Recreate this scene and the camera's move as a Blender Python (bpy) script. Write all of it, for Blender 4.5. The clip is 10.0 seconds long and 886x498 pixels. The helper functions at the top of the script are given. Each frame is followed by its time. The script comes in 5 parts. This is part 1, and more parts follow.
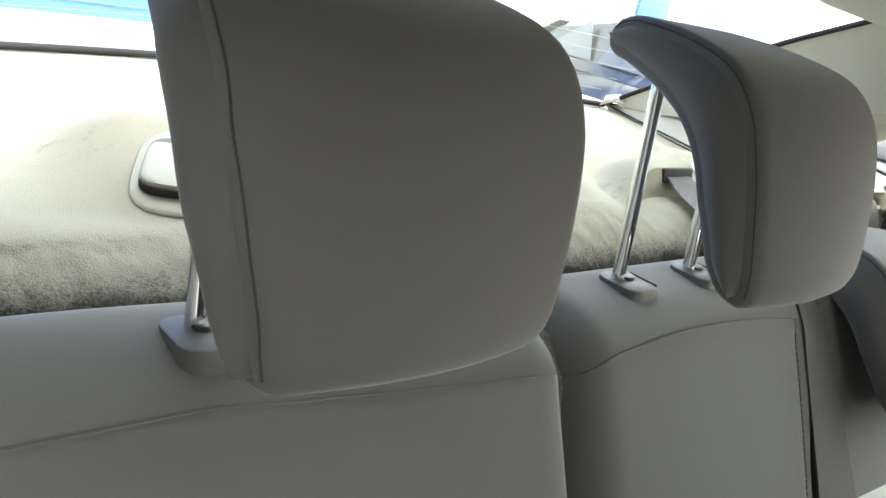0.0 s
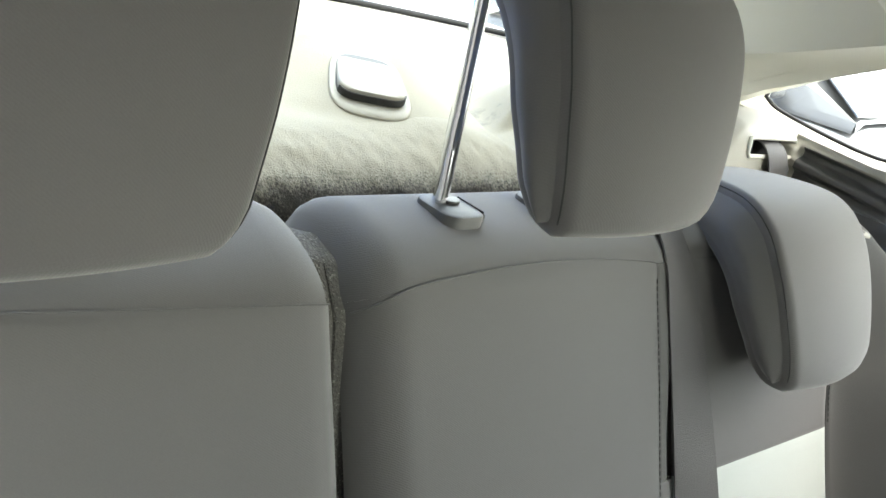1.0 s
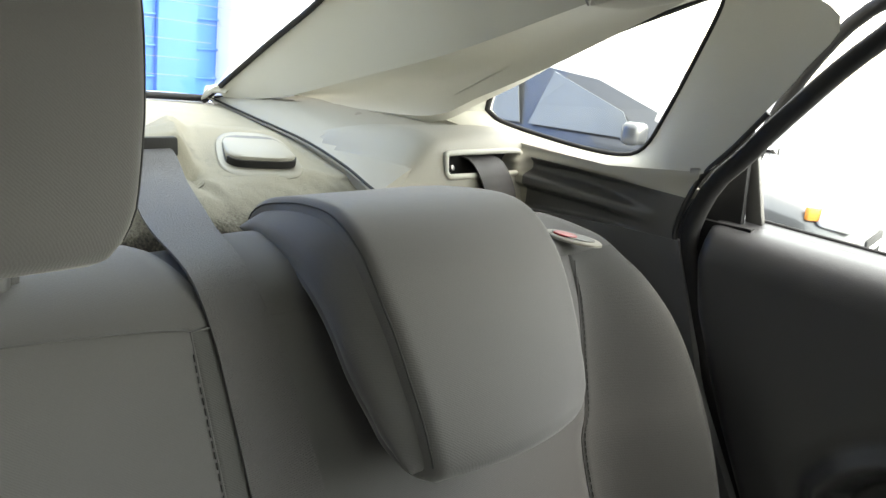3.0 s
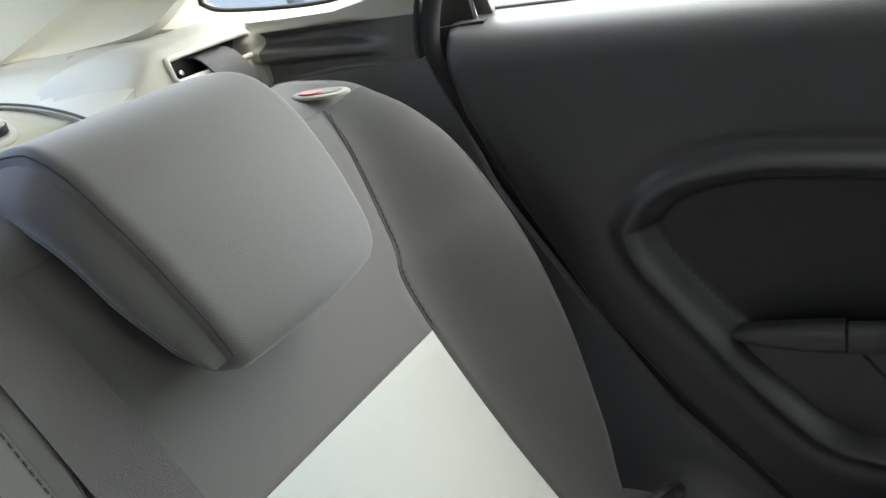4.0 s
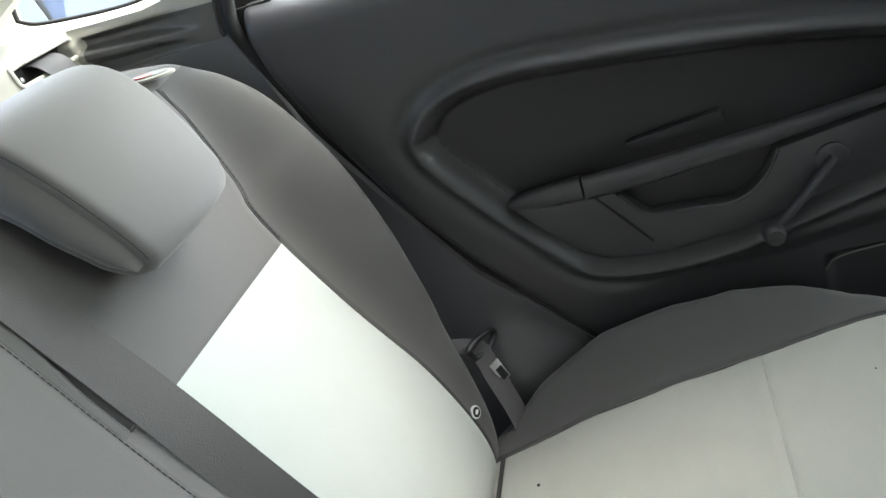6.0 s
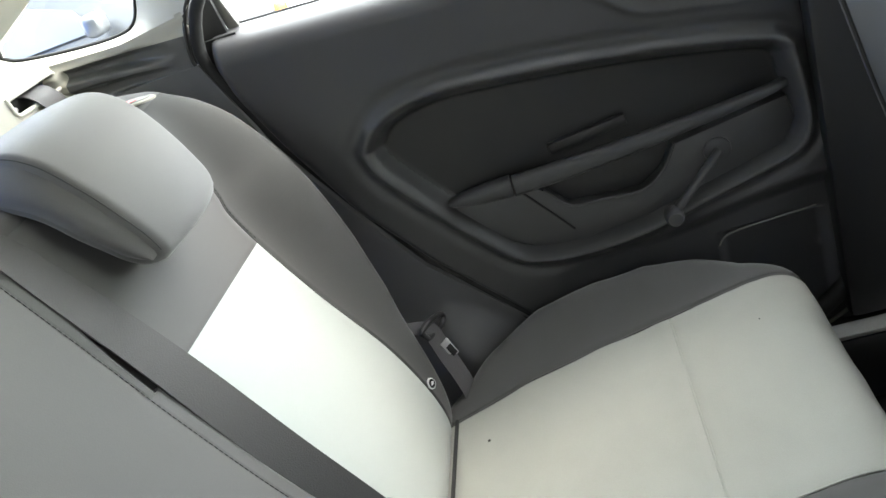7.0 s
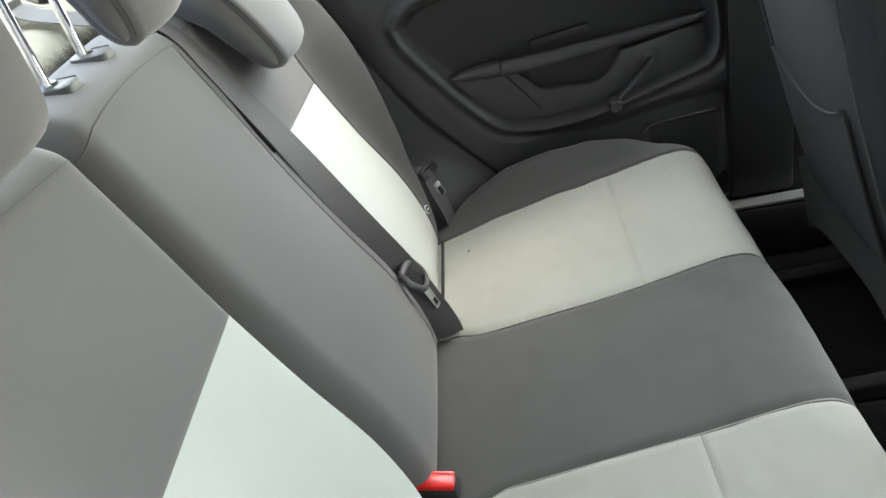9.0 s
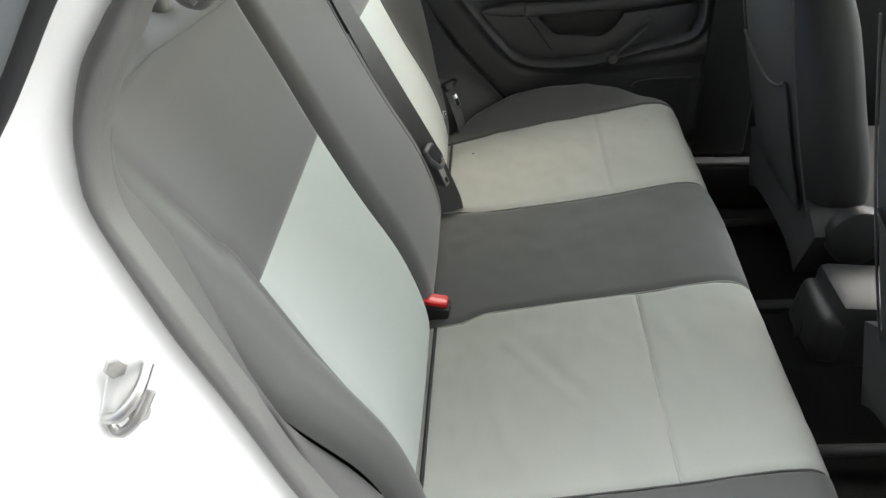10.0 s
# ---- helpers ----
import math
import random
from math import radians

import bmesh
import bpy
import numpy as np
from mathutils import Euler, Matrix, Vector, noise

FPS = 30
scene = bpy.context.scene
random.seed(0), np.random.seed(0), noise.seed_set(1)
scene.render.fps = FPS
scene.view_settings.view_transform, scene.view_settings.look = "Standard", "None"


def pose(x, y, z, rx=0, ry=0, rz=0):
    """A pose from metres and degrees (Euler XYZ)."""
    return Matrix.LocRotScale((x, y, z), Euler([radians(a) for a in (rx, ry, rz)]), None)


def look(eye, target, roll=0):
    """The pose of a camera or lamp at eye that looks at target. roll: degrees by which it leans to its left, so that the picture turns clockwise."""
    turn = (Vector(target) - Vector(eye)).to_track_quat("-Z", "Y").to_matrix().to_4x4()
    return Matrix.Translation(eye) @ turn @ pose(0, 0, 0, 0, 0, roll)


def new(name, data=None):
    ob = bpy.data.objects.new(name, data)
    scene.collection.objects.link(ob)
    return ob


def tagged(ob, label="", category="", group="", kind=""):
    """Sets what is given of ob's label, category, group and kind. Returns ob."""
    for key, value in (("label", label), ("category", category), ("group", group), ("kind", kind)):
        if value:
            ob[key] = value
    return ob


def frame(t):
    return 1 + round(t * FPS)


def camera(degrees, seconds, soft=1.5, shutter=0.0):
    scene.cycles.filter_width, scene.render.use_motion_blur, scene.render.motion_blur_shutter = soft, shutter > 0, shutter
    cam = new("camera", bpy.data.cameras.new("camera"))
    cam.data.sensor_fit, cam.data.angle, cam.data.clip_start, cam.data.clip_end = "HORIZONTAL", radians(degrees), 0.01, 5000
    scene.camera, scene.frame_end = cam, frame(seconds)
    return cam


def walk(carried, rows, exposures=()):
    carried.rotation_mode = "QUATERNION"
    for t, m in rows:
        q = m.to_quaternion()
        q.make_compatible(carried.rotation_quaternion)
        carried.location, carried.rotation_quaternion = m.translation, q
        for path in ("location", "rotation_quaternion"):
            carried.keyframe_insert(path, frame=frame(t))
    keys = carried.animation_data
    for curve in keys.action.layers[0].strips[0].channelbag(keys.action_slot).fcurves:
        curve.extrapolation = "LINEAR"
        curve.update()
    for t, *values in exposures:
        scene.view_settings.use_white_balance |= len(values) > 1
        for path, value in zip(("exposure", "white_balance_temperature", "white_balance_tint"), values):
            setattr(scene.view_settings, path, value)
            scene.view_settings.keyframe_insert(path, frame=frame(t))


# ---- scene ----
cam = camera(54.3, 10.0)
PATH = [
    (0, (-0.678, -0.083, 1.135), (0.647, 1.272, 0.497), 12.5),
    (0.5, (-0.583, -0.089, 1.111), (0.764, 1.194, 0.377), 15.3),
    (1, (-0.508, -0.103, 1.1), (0.867, 1.164, 0.389), 16.1),
    (1.5, (-0.433, -0.134, 1.082), (0.957, 1.198, 0.54), 11.0),
    (2, (-0.322, -0.169, 1.083), (1.101, 1.158, 0.621), 11.2),
    (2.2, (-0.274, -0.17, 1.08), (1.143, 1.172, 0.643), 11.1),
    (3.3, (-0.086, -0.159, 1.033), (1.463, 0.999, 0.522), 1.3),
    (3.5, (-0.071, -0.171, 1.028), (1.503, 0.917, 0.448), -2.7),
    (4, (-0.085, -0.219, 1.005), (1.526, 0.733, 0.298), -14.2),
    (4.5, (-0.115, -0.251, 0.996), (1.489, 0.61, 0.168), -19.1),
    (5, (-0.162, -0.259, 0.99), (1.443, 0.408, 0.002), -19.1),
    (5.5, (-0.252, -0.278, 1.01), (1.42, 0.387, 0.136), -22.1),
    (5.7, (-0.278, -0.287, 1.021), (1.414, 0.333, 0.152), -21.6),
    (6.8, (-0.46, -0.305, 1.059), (1.282, 0.173, 0.2), -22.1),
    (7, (-0.493, -0.3, 1.075), (1.263, 0.104, 0.207), -21.6),
    (7.5, (-0.602, -0.254, 1.103), (1.179, 0.076, 0.255), -21.0),
    (8, (-0.706, -0.215, 1.117), (1.064, 0.113, 0.245), -19.3),
    (8.5, (-0.819, -0.193, 1.116), (0.921, 0.064, 0.165), -16.0),
    (9, (-0.963, -0.163, 1.138), (0.758, 0.037, 0.138), -13.3),
    (9.5, (-1.141, -0.134, 1.16), (0.572, 0.043, 0.143), -9.4),
    (9.8, (-1.27, -0.114, 1.181), (0.42, 0.014, 0.12), -4.4),
    (10, (-1.344, -0.089, 1.2), (0.333, 0.023, 0.117), -1.9),
]
EXPOSURES = [(t, ev, warm, 8) for t, ev, warm in ((0.0, 3.68, 7800), (0.5, 3.92, 7700), (1.0, 4.08, 7700), (1.5, 3.95, 7700), (2.0, 3.62, 7800), (3.5, 3.4, 8000), (4.0, 3.83, 7500), (4.5, 4.32, 7400), (5.0, 4.30, 7400), (5.5, 4.38, 7300), (7.0, 4.60, 7400), (7.5, 4.67, 7400), (8.0, 4.68, 7400), (9.0, 4.54, 7500), (9.5, 4.42, 7600), (10.0, 4.03, 7700))]

walk(cam, [(t, look(eye, target, roll)) for t, eye, target, roll in PATH], EXPOSURES)

# ---- light ----
world = bpy.data.worlds.new("sky")
scene.world = world
world.use_nodes = True
wn = world.node_tree.nodes
sky = wn.new("ShaderNodeTexSky")
sky.sky_type, sky.sun_disc = "NISHITA", False
sky.sun_elevation, sky.sun_rotation = radians(56), radians(130)
sky.air_density, sky.dust_density, sky.ozone_density = 1.0, 1.0, 0.8
haze = wn.new("ShaderNodeHueSaturation")                        # thin overcast: a paler sky
haze.inputs["Saturation"].default_value = 0.5
world.node_tree.links.new(sky.outputs[0], haze.inputs["Color"])
world.node_tree.links.new(haze.outputs[0], wn["Background"].inputs[0])
wn["Background"].inputs[1].default_value = 0.15
sun = new("sun", bpy.data.lights.new("sun", "SUN"))
sun.data.energy, sun.data.angle, sun.data.color = 1.0, radians(150), (0.79, 0.91, 1.0)
SUN_AZ, SUN_EL = radians(130), radians(56)
sun.matrix_world = look((0, 0, 20), (-math.sin(SUN_AZ) * math.cos(SUN_EL) * 20, -math.cos(SUN_AZ) * math.cos(SUN_EL) * 20, 20 - math.sin(SUN_EL) * 20))


# ---- materials ----
def material(name, colour, rough=0.6, metal=0.0, spec=0.5, vary=0.12, grain=300.0, bump=0.1, blotch=6.0, weave=0.0, sheen=0.0, coat=0.0, speckle=None):
    """A surface with grain and blotches at two scales; weave: threads per metre."""
    m = bpy.data.materials.new(name)
    m.use_nodes = True
    nt = m.node_tree
    b = nt.nodes["Principled BSDF"]
    b.inputs["Roughness"].default_value, b.inputs["Metallic"].default_value = rough, metal
    b.inputs["Specular IOR Level"].default_value = spec
    b.inputs["Sheen Weight"].default_value = sheen
    b.inputs["Sheen Roughness"].default_value = 0.4
    b.inputs["Coat Weight"].default_value = coat
    co = nt.nodes.new("ShaderNodeTexCoord")

    def noise_at(scale, detail=3.0):
        n = nt.nodes.new("ShaderNodeTexNoise")
        n.inputs["Scale"].default_value, n.inputs["Detail"].default_value = scale, detail
        nt.links.new(co.outputs["Object"], n.inputs["Vector"])
        return n.outputs["Fac"]

    def math_node(op, a, bb):
        n = nt.nodes.new("ShaderNodeMath")
        n.operation = op
        for i, v in enumerate((a, bb)):
            if isinstance(v, (int, float)):
                n.inputs[i].default_value = v
            else:
                nt.links.new(v, n.inputs[i])
        return n.outputs[0]

    big, fine = noise_at(blotch), noise_at(grain, 2.0)
    mix = math_node("ADD", math_node("MULTIPLY", math_node("SUBTRACT", big, 0.5), vary * 1.6), math_node("MULTIPLY", math_node("SUBTRACT", fine, 0.5), vary))
    value = math_node("ADD", mix, 1.0)
    scale = nt.nodes.new("ShaderNodeVectorMath")
    scale.operation = "SCALE"
    scale.inputs[0].default_value = colour
    nt.links.new(value, scale.inputs["Scale"])
    out = scale.outputs[0]
    if speckle:
        ramp = nt.nodes.new("ShaderNodeMapRange")
        ramp.inputs[1].default_value, ramp.inputs[2].default_value = 0.60, 0.72
        nt.links.new(noise_at(speckle[1], 2.0), ramp.inputs[0])
        mx = nt.nodes.new("ShaderNodeMixRGB")
        mx.inputs[2].default_value = (*speckle[0], 1)
        nt.links.new(ramp.outputs[0], mx.inputs[0])
        nt.links.new(out, mx.inputs[1])
        out = mx.outputs[0]
    nt.links.new(out, b.inputs["Base Color"])
    rr = math_node("ADD", math_node("MULTIPLY", math_node("SUBTRACT", big, 0.5), 0.12), rough)
    nt.links.new(rr, b.inputs["Roughness"])
    height = fine
    if weave:
        w = nt.nodes.new("ShaderNodeTexWave")
        w.wave_type, w.bands_direction = "BANDS", "DIAGONAL"
        w.inputs["Scale"].default_value, w.inputs["Distortion"].default_value, w.inputs["Detail"].default_value = weave, 2.5, 2.0
        nt.links.new(co.outputs["Object"], w.inputs["Vector"])
        height = math_node("ADD", math_node("MULTIPLY", w.outputs["Fac"], 0.3), fine)
    if bump:
        bp = nt.nodes.new("ShaderNodeBump")
        bp.inputs["Strength"].default_value, bp.inputs["Distance"].default_value = bump, 0.002
        nt.links.new(height, bp.inputs["Height"])
        nt.links.new(bp.outputs[0], b.inputs["Normal"])
    return m


def glass_material(name, tint, rough=0.0, clear=0.92):
    """Thin glazing: mostly clear, with a gloss."""
    m = bpy.data.materials.new(name)
    m.use_nodes = True
    nt = m.node_tree
    nt.nodes.remove(nt.nodes["Principled BSDF"])
    tr, gl, mx, fr, pw = (nt.nodes.new(k) for k in ("ShaderNodeBsdfTransparent", "ShaderNodeBsdfGlossy", "ShaderNodeMixShader", "ShaderNodeLayerWeight", "ShaderNodeMath"))
    tr.inputs[0].default_value = (*tint, 1)
    gl.inputs["Roughness"].default_value = rough
    pw.operation = "POWER"
    pw.inputs[1].default_value = 5.0
    ad = nt.nodes.new("ShaderNodeMath")
    ad.operation = "MULTIPLY_ADD"
    ad.inputs[1].default_value, ad.inputs[2].default_value = 0.7, 0.03
    nt.links.new(fr.outputs["Facing"], pw.inputs[0])
    nt.links.new(pw.outputs[0], ad.inputs[0])
    nt.links.new(ad.outputs[0], mx.inputs[0])
    nt.links.new(tr.outputs[0], mx.inputs[1])
    nt.links.new(gl.outputs[0], mx.inputs[2])
    nt.links.new(mx.outputs[0], nt.nodes["Material Output"].inputs[0])
    return m


DARK_FABRIC = material("dark_fabric", (0.104, 0.102, 0.103), 0.9, spec=0.25, vary=0.10, grain=900, bump=0.11, weave=290, sheen=0.25)
MID_FABRIC = material("grey_bolster_fabric", (0.078, 0.078, 0.077), 0.9, spec=0.25, vary=0.10, grain=900, bump=0.18, weave=290, sheen=0.2)
LIGHT_FABRIC = material("light_fabric", (0.405, 0.432, 0.416), 0.92, spec=0.2, vary=0.06, grain=900, bump=0.15, weave=290, sheen=0.1)
CUSHION_LIGHT = material("worn_light_fabric", (0.318, 0.320, 0.297), 0.92, spec=0.2, vary=0.10, grain=700, bump=0.15, weave=290, blotch=9)
STITCH = material("dark_stitch_thread", (0.035, 0.035, 0.036), 0.8, vary=0.1, bump=0.1)
SEAM_THREAD = material("seam_thread", (0.085, 0.084, 0.085), 0.85, vary=0.1, bump=0.2)
DOOR_PLASTIC = material("charcoal_grained_door_plastic", (0.047, 0.047, 0.050), 0.38, vary=0.08, grain=1200, bump=0.14)
DOOR_DARKER = material("darker_door_plastic", (0.0165, 0.0165, 0.0175), 0.5, vary=0.08, grain=1100, bump=0.16)
SIDE_CLOTH = material("grey_side_cloth", (0.085, 0.083, 0.082), 0.85, spec=0.25, vary=0.12, grain=900, bump=0.12, blotch=11)
SILL_GREY = material("scuffed_sill_plastic", (0.23, 0.226, 0.22), 0.4, vary=0.25, grain=300, bump=0.15, blotch=18)
CONSOLE_PLASTIC = material("charcoal_console_plastic", (0.020, 0.020, 0.021), 0.5, vary=0.15, grain=700, bump=0.12, blotch=14)
LOWER_TRIM = material("charcoal_lower_trim", (0.112, 0.112, 0.116), 0.40, vary=0.08, grain=1100, bump=0.14)
DARK_PLASTIC = material("dark_grained_plastic", (0.021, 0.021, 0.022), 0.42, vary=0.08, grain=1200, bump=0.2)
SHOULDER_GREY = material("charcoal_shoulder_plastic", (0.085, 0.084, 0.082), 0.34, vary=0.06, grain=1000, bump=0.1)
TRIM_GREY = material("grey_trim_plastic", (0.135, 0.133, 0.125), 0.5, vary=0.06, grain=1000, bump=0.2)
GUIDE_PLASTIC = material("guide_plastic", (0.062, 0.063, 0.065), 0.52, spec=0.35, vary=0.05, grain=900, bump=0.08)
BEIGE_TRIM = material("beige_trim_plastic", (0.56, 0.55, 0.495), 0.6, vary=0.05, grain=900, bump=0.15)
QUARTER_PLASTIC = material("warm_grey_trim_plastic", (0.44, 0.425, 0.37), 0.5, vary=0.05, grain=900, bump=0.15)
DECK_PLASTIC = material("beige_deck_plastic", (0.33, 0.316, 0.275), 0.6, vary=0.06, grain=900, bump=0.15)
FRONT_FABRIC = material("front_seat_fabric", (0.044, 0.045, 0.046), 0.9, spec=0.25, vary=0.12, grain=900, bump=0.2, weave=290)
COVER_PLASTIC = material("grey_beige_cover_plastic", (0.245, 0.231, 0.19), 0.55, vary=0.05, grain=900, bump=0.1)
HEADLINER = material("beige_headliner_cloth", (0.59, 0.58, 0.525), 0.95, spec=0.15, vary=0.07, grain=1200, bump=0.3)
SHELF_FELT = material("beige_shelf_felt", (0.255, 0.240, 0.198), 0.95, spec=0.15, vary=0.12, grain=700, bump=0.32, blotch=5)


def add_stains(m, spots, colour):
    """Rubbed grey marks of uneven outline at the given places (x, y, z, radius)."""
    nt = m.node_tree
    b = nt.nodes["Principled BSDF"]
    src = b.inputs["Base Color"].links[0].from_socket
    co = nt.nodes.new("ShaderNodeTexCoord")
    nz = nt.nodes.new("ShaderNodeTexNoise")
    nz.inputs["Scale"].default_value, nz.inputs["Detail"].default_value, nz.inputs["Roughness"].default_value = 55.0, 5.0, 0.75
    nt.links.new(co.outputs["Object"], nz.inputs["Vector"])
    for x, y, z, r in spots:
        mp, rg, mx = (nt.nodes.new(k) for k in ("ShaderNodeVectorMath", "ShaderNodeMapRange", "ShaderNodeMixRGB"))
        mp.operation = "DISTANCE"
        mp.inputs[1].default_value = (x, y, z)
        nt.links.new(co.outputs["Object"], mp.inputs[0])
        rg.inputs[1].default_value, rg.inputs[2].default_value, rg.inputs[3].default_value, rg.inputs[4].default_value = 0.0, r, 0.55, -0.55
        nt.links.new(mp.outputs["Value"], rg.inputs[0])
        sub = nt.nodes.new("ShaderNodeMath")
        sub.operation, sub.use_clamp = "MULTIPLY_ADD", True
        sub.inputs[1].default_value = 3.0
        off = nt.nodes.new("ShaderNodeMath")
        off.operation = "ADD"
        off.inputs[1].default_value = -1.55
        nt.links.new(nz.outputs["Fac"], sub.inputs[0])
        nt.links.new(rg.outputs[0], off.inputs[0])
        nt.links.new(off.outputs[0], sub.inputs[2])
        nt.links.new(sub.outputs[0], mx.inputs[0])
        nt.links.new(src, mx.inputs[1])
        mx.inputs[2].default_value = (*colour, 1)
        src = mx.outputs[0]
    nt.links.new(src, b.inputs["Base Color"])


# places from the shelf's middle
add_stains(SHELF_FELT, [(-.40, .00, .065, .050), (-.405, .03, .065, .045), (.20, -.06, .06, .05), (.215, -.03, .06, .045), (.37, -.13, .06, .04), (.35, -.06, .06, .05)], (0.14, 0.132, 0.118))
FUZZ = material("grey_fuzzy_carpet", (0.125, 0.121, 0.114), 1.0, spec=0.1, vary=0.7, grain=520, bump=0.8, speckle=((0.26, 0.25, 0.235), 500))
FUZZ_EDGE = material("fuzzy_shelf_edge", (0.255, 0.240, 0.198), 1.0, spec=0.1, vary=0.2, grain=700, bump=0.5)


def dark_below(m, level, reach, colour):
    """Dark fibres thicken below a height (from the thing's base), thinning out upwards in specks."""
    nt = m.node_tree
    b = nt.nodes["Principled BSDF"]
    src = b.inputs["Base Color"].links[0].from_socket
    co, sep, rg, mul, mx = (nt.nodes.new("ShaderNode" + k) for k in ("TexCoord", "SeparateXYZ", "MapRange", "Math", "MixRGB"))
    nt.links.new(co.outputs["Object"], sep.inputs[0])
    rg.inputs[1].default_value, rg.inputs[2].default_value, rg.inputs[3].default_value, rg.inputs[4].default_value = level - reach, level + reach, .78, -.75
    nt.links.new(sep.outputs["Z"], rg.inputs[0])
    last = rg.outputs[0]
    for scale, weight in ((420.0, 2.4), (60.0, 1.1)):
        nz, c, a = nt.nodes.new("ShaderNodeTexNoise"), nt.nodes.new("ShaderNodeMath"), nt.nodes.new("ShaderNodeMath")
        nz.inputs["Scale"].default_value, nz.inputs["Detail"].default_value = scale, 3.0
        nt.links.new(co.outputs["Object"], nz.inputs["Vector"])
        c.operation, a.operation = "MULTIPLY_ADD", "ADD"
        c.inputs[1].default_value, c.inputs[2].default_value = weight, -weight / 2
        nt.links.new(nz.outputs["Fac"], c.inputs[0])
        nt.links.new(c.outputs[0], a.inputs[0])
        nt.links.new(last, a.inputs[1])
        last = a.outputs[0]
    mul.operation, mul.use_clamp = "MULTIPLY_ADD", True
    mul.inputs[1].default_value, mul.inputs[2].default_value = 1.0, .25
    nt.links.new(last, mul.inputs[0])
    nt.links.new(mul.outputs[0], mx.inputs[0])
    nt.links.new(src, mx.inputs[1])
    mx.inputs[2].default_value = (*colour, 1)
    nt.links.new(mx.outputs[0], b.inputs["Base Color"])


dark_below(FUZZ_EDGE, .036, .013, (0.085, 0.080, 0.072))
CARPET = material("black_carpet", (0.009, 0.009, 0.009), 1.0, spec=0.1, vary=0.6, grain=400, bump=1.0)
BLACK = material("black_rubber_and_shade", (0.012, 0.012, 0.013), 0.8, vary=0.1, grain=500, bump=0.1)
SEAL = material("grey_door_seal_rubber", (0.10, 0.098, 0.095), 0.5, vary=0.12, grain=500, bump=0.15, blotch=14)
WEBBING = material("belt_webbing", (0.088, 0.085, 0.088), 0.6, spec=0.35, vary=0.1, grain=800, bump=0.5, weave=420)
CHROME = material("chrome", (0.82, 0.82, 0.83), 0.12, metal=1.0, vary=0.04, bump=0.0)
BRIGHT_STEEL = material("bright_plated_steel", (0.78, 0.78, 0.77), 0.4, metal=0.7, vary=0.1, bump=0.03)
STEEL = material("worn_steel", (0.45, 0.44, 0.43), 0.35, metal=1.0, vary=0.2, bump=0.05)
RED = material("red_button_plastic", (0.62, 0.010, 0.010), 0.35, vary=0.05, bump=0.03)
DEEP_RED = material("deep_red_plastic", (0.30, 0.012, 0.012), 0.4, vary=0.05, bump=0.03)
WHITE_MARK = material("white_print", (0.75, 0.75, 0.75), 0.6, vary=0.02, bump=0)
GREY_MARK = material("faint_print", (0.30, 0.28, 0.25), 0.7, vary=0.02, bump=0)
WHITE_PAINT = material("white_car_paint", (0.80, 0.80, 0.79), 0.3, vary=0.03, bump=0.0, coat=0.6)
SILVER_PAINT = material("silver_car_paint", (0.075, 0.078, 0.082), 0.32, metal=0.4, vary=0.04, bump=0.0, coat=0.8)
CAR_GLASS = material("dark_car_window", (0.15, 0.16, 0.168), 0.12, vary=0.15, bump=0.0, blotch=2)
TYRE = material("tyre_rubber", (0.02, 0.02, 0.02), 0.8, vary=0.2)
LAMP_CLEAR = material("headlamp_lens", (0.75, 0.76, 0.76), 0.15, vary=0.05, bump=0.0)
AMBER = material("amber_lens", (0.85, 0.30, 0.05), 0.25, vary=0.05, bump=0.0)
BLUE_WALL = material("blue_painted_metal", (0.06, 0.20, 0.58), 0.5, vary=0.06, grain=40, bump=0.05, blotch=1.2)
PALE_WALL = material("pale_wall_panel", (0.62, 0.62, 0.60), 0.7, vary=0.06, grain=30, bump=0.1, blotch=1)
GROUND = material("grey_yard_concrete", (0.22, 0.22, 0.22), 0.85, vary=0.2, grain=30, bump=0.3, blotch=0.7)
SHADE_WALL = material("dark_shade_wall", (0.06, 0.06, 0.06), 0.85, vary=0.2, grain=40, bump=0.2, blotch=1)
GLASS = glass_material("clear_glass", (0.92, 0.95, 0.93))
REAR_GLASS = glass_material("rear_glass", (0.90, 0.94, 0.95))


# ---- mesh tools ----
def link(name, verts, faces, mat, parent=None, label="", sharp=40.0, origin=None):
    """A mesh from world places, as a part of parent (its place taken off) or alone with its origin at `origin`."""
    base = Vector(origin) if origin is not None else Vector((0, 0, 0))
    if parent is not None:
        root = parent
        while root.parent is not None:
            root = root.parent
        base = Vector(root.location)
    me = bpy.data.meshes.new(name)
    me.from_pydata([tuple(Vector(v) - base) for v in verts], [], faces)
    me.materials.append(mat)
    bm = bmesh.new()
    bm.from_mesh(me)
    bmesh.ops.remove_doubles(bm, verts=bm.verts, dist=1e-6)
    bmesh.ops.recalc_face_normals(bm, faces=bm.faces)
    bm.to_mesh(me)
    bm.free()
    me.shade_smooth()
    me.set_sharp_from_angle(angle=radians(sharp))
    ob = new(name, me)
    if parent is not None:
        ob.parent = parent
    else:
        ob.location = base
    if label:
        ob["label"] = label
    return ob


def thing(name, at, label, category, group="", kind=""):
    ob = new(name)
    ob.location = at
    ob.empty_display_size = 0.05
    return tagged(ob, label, category, group, kind)


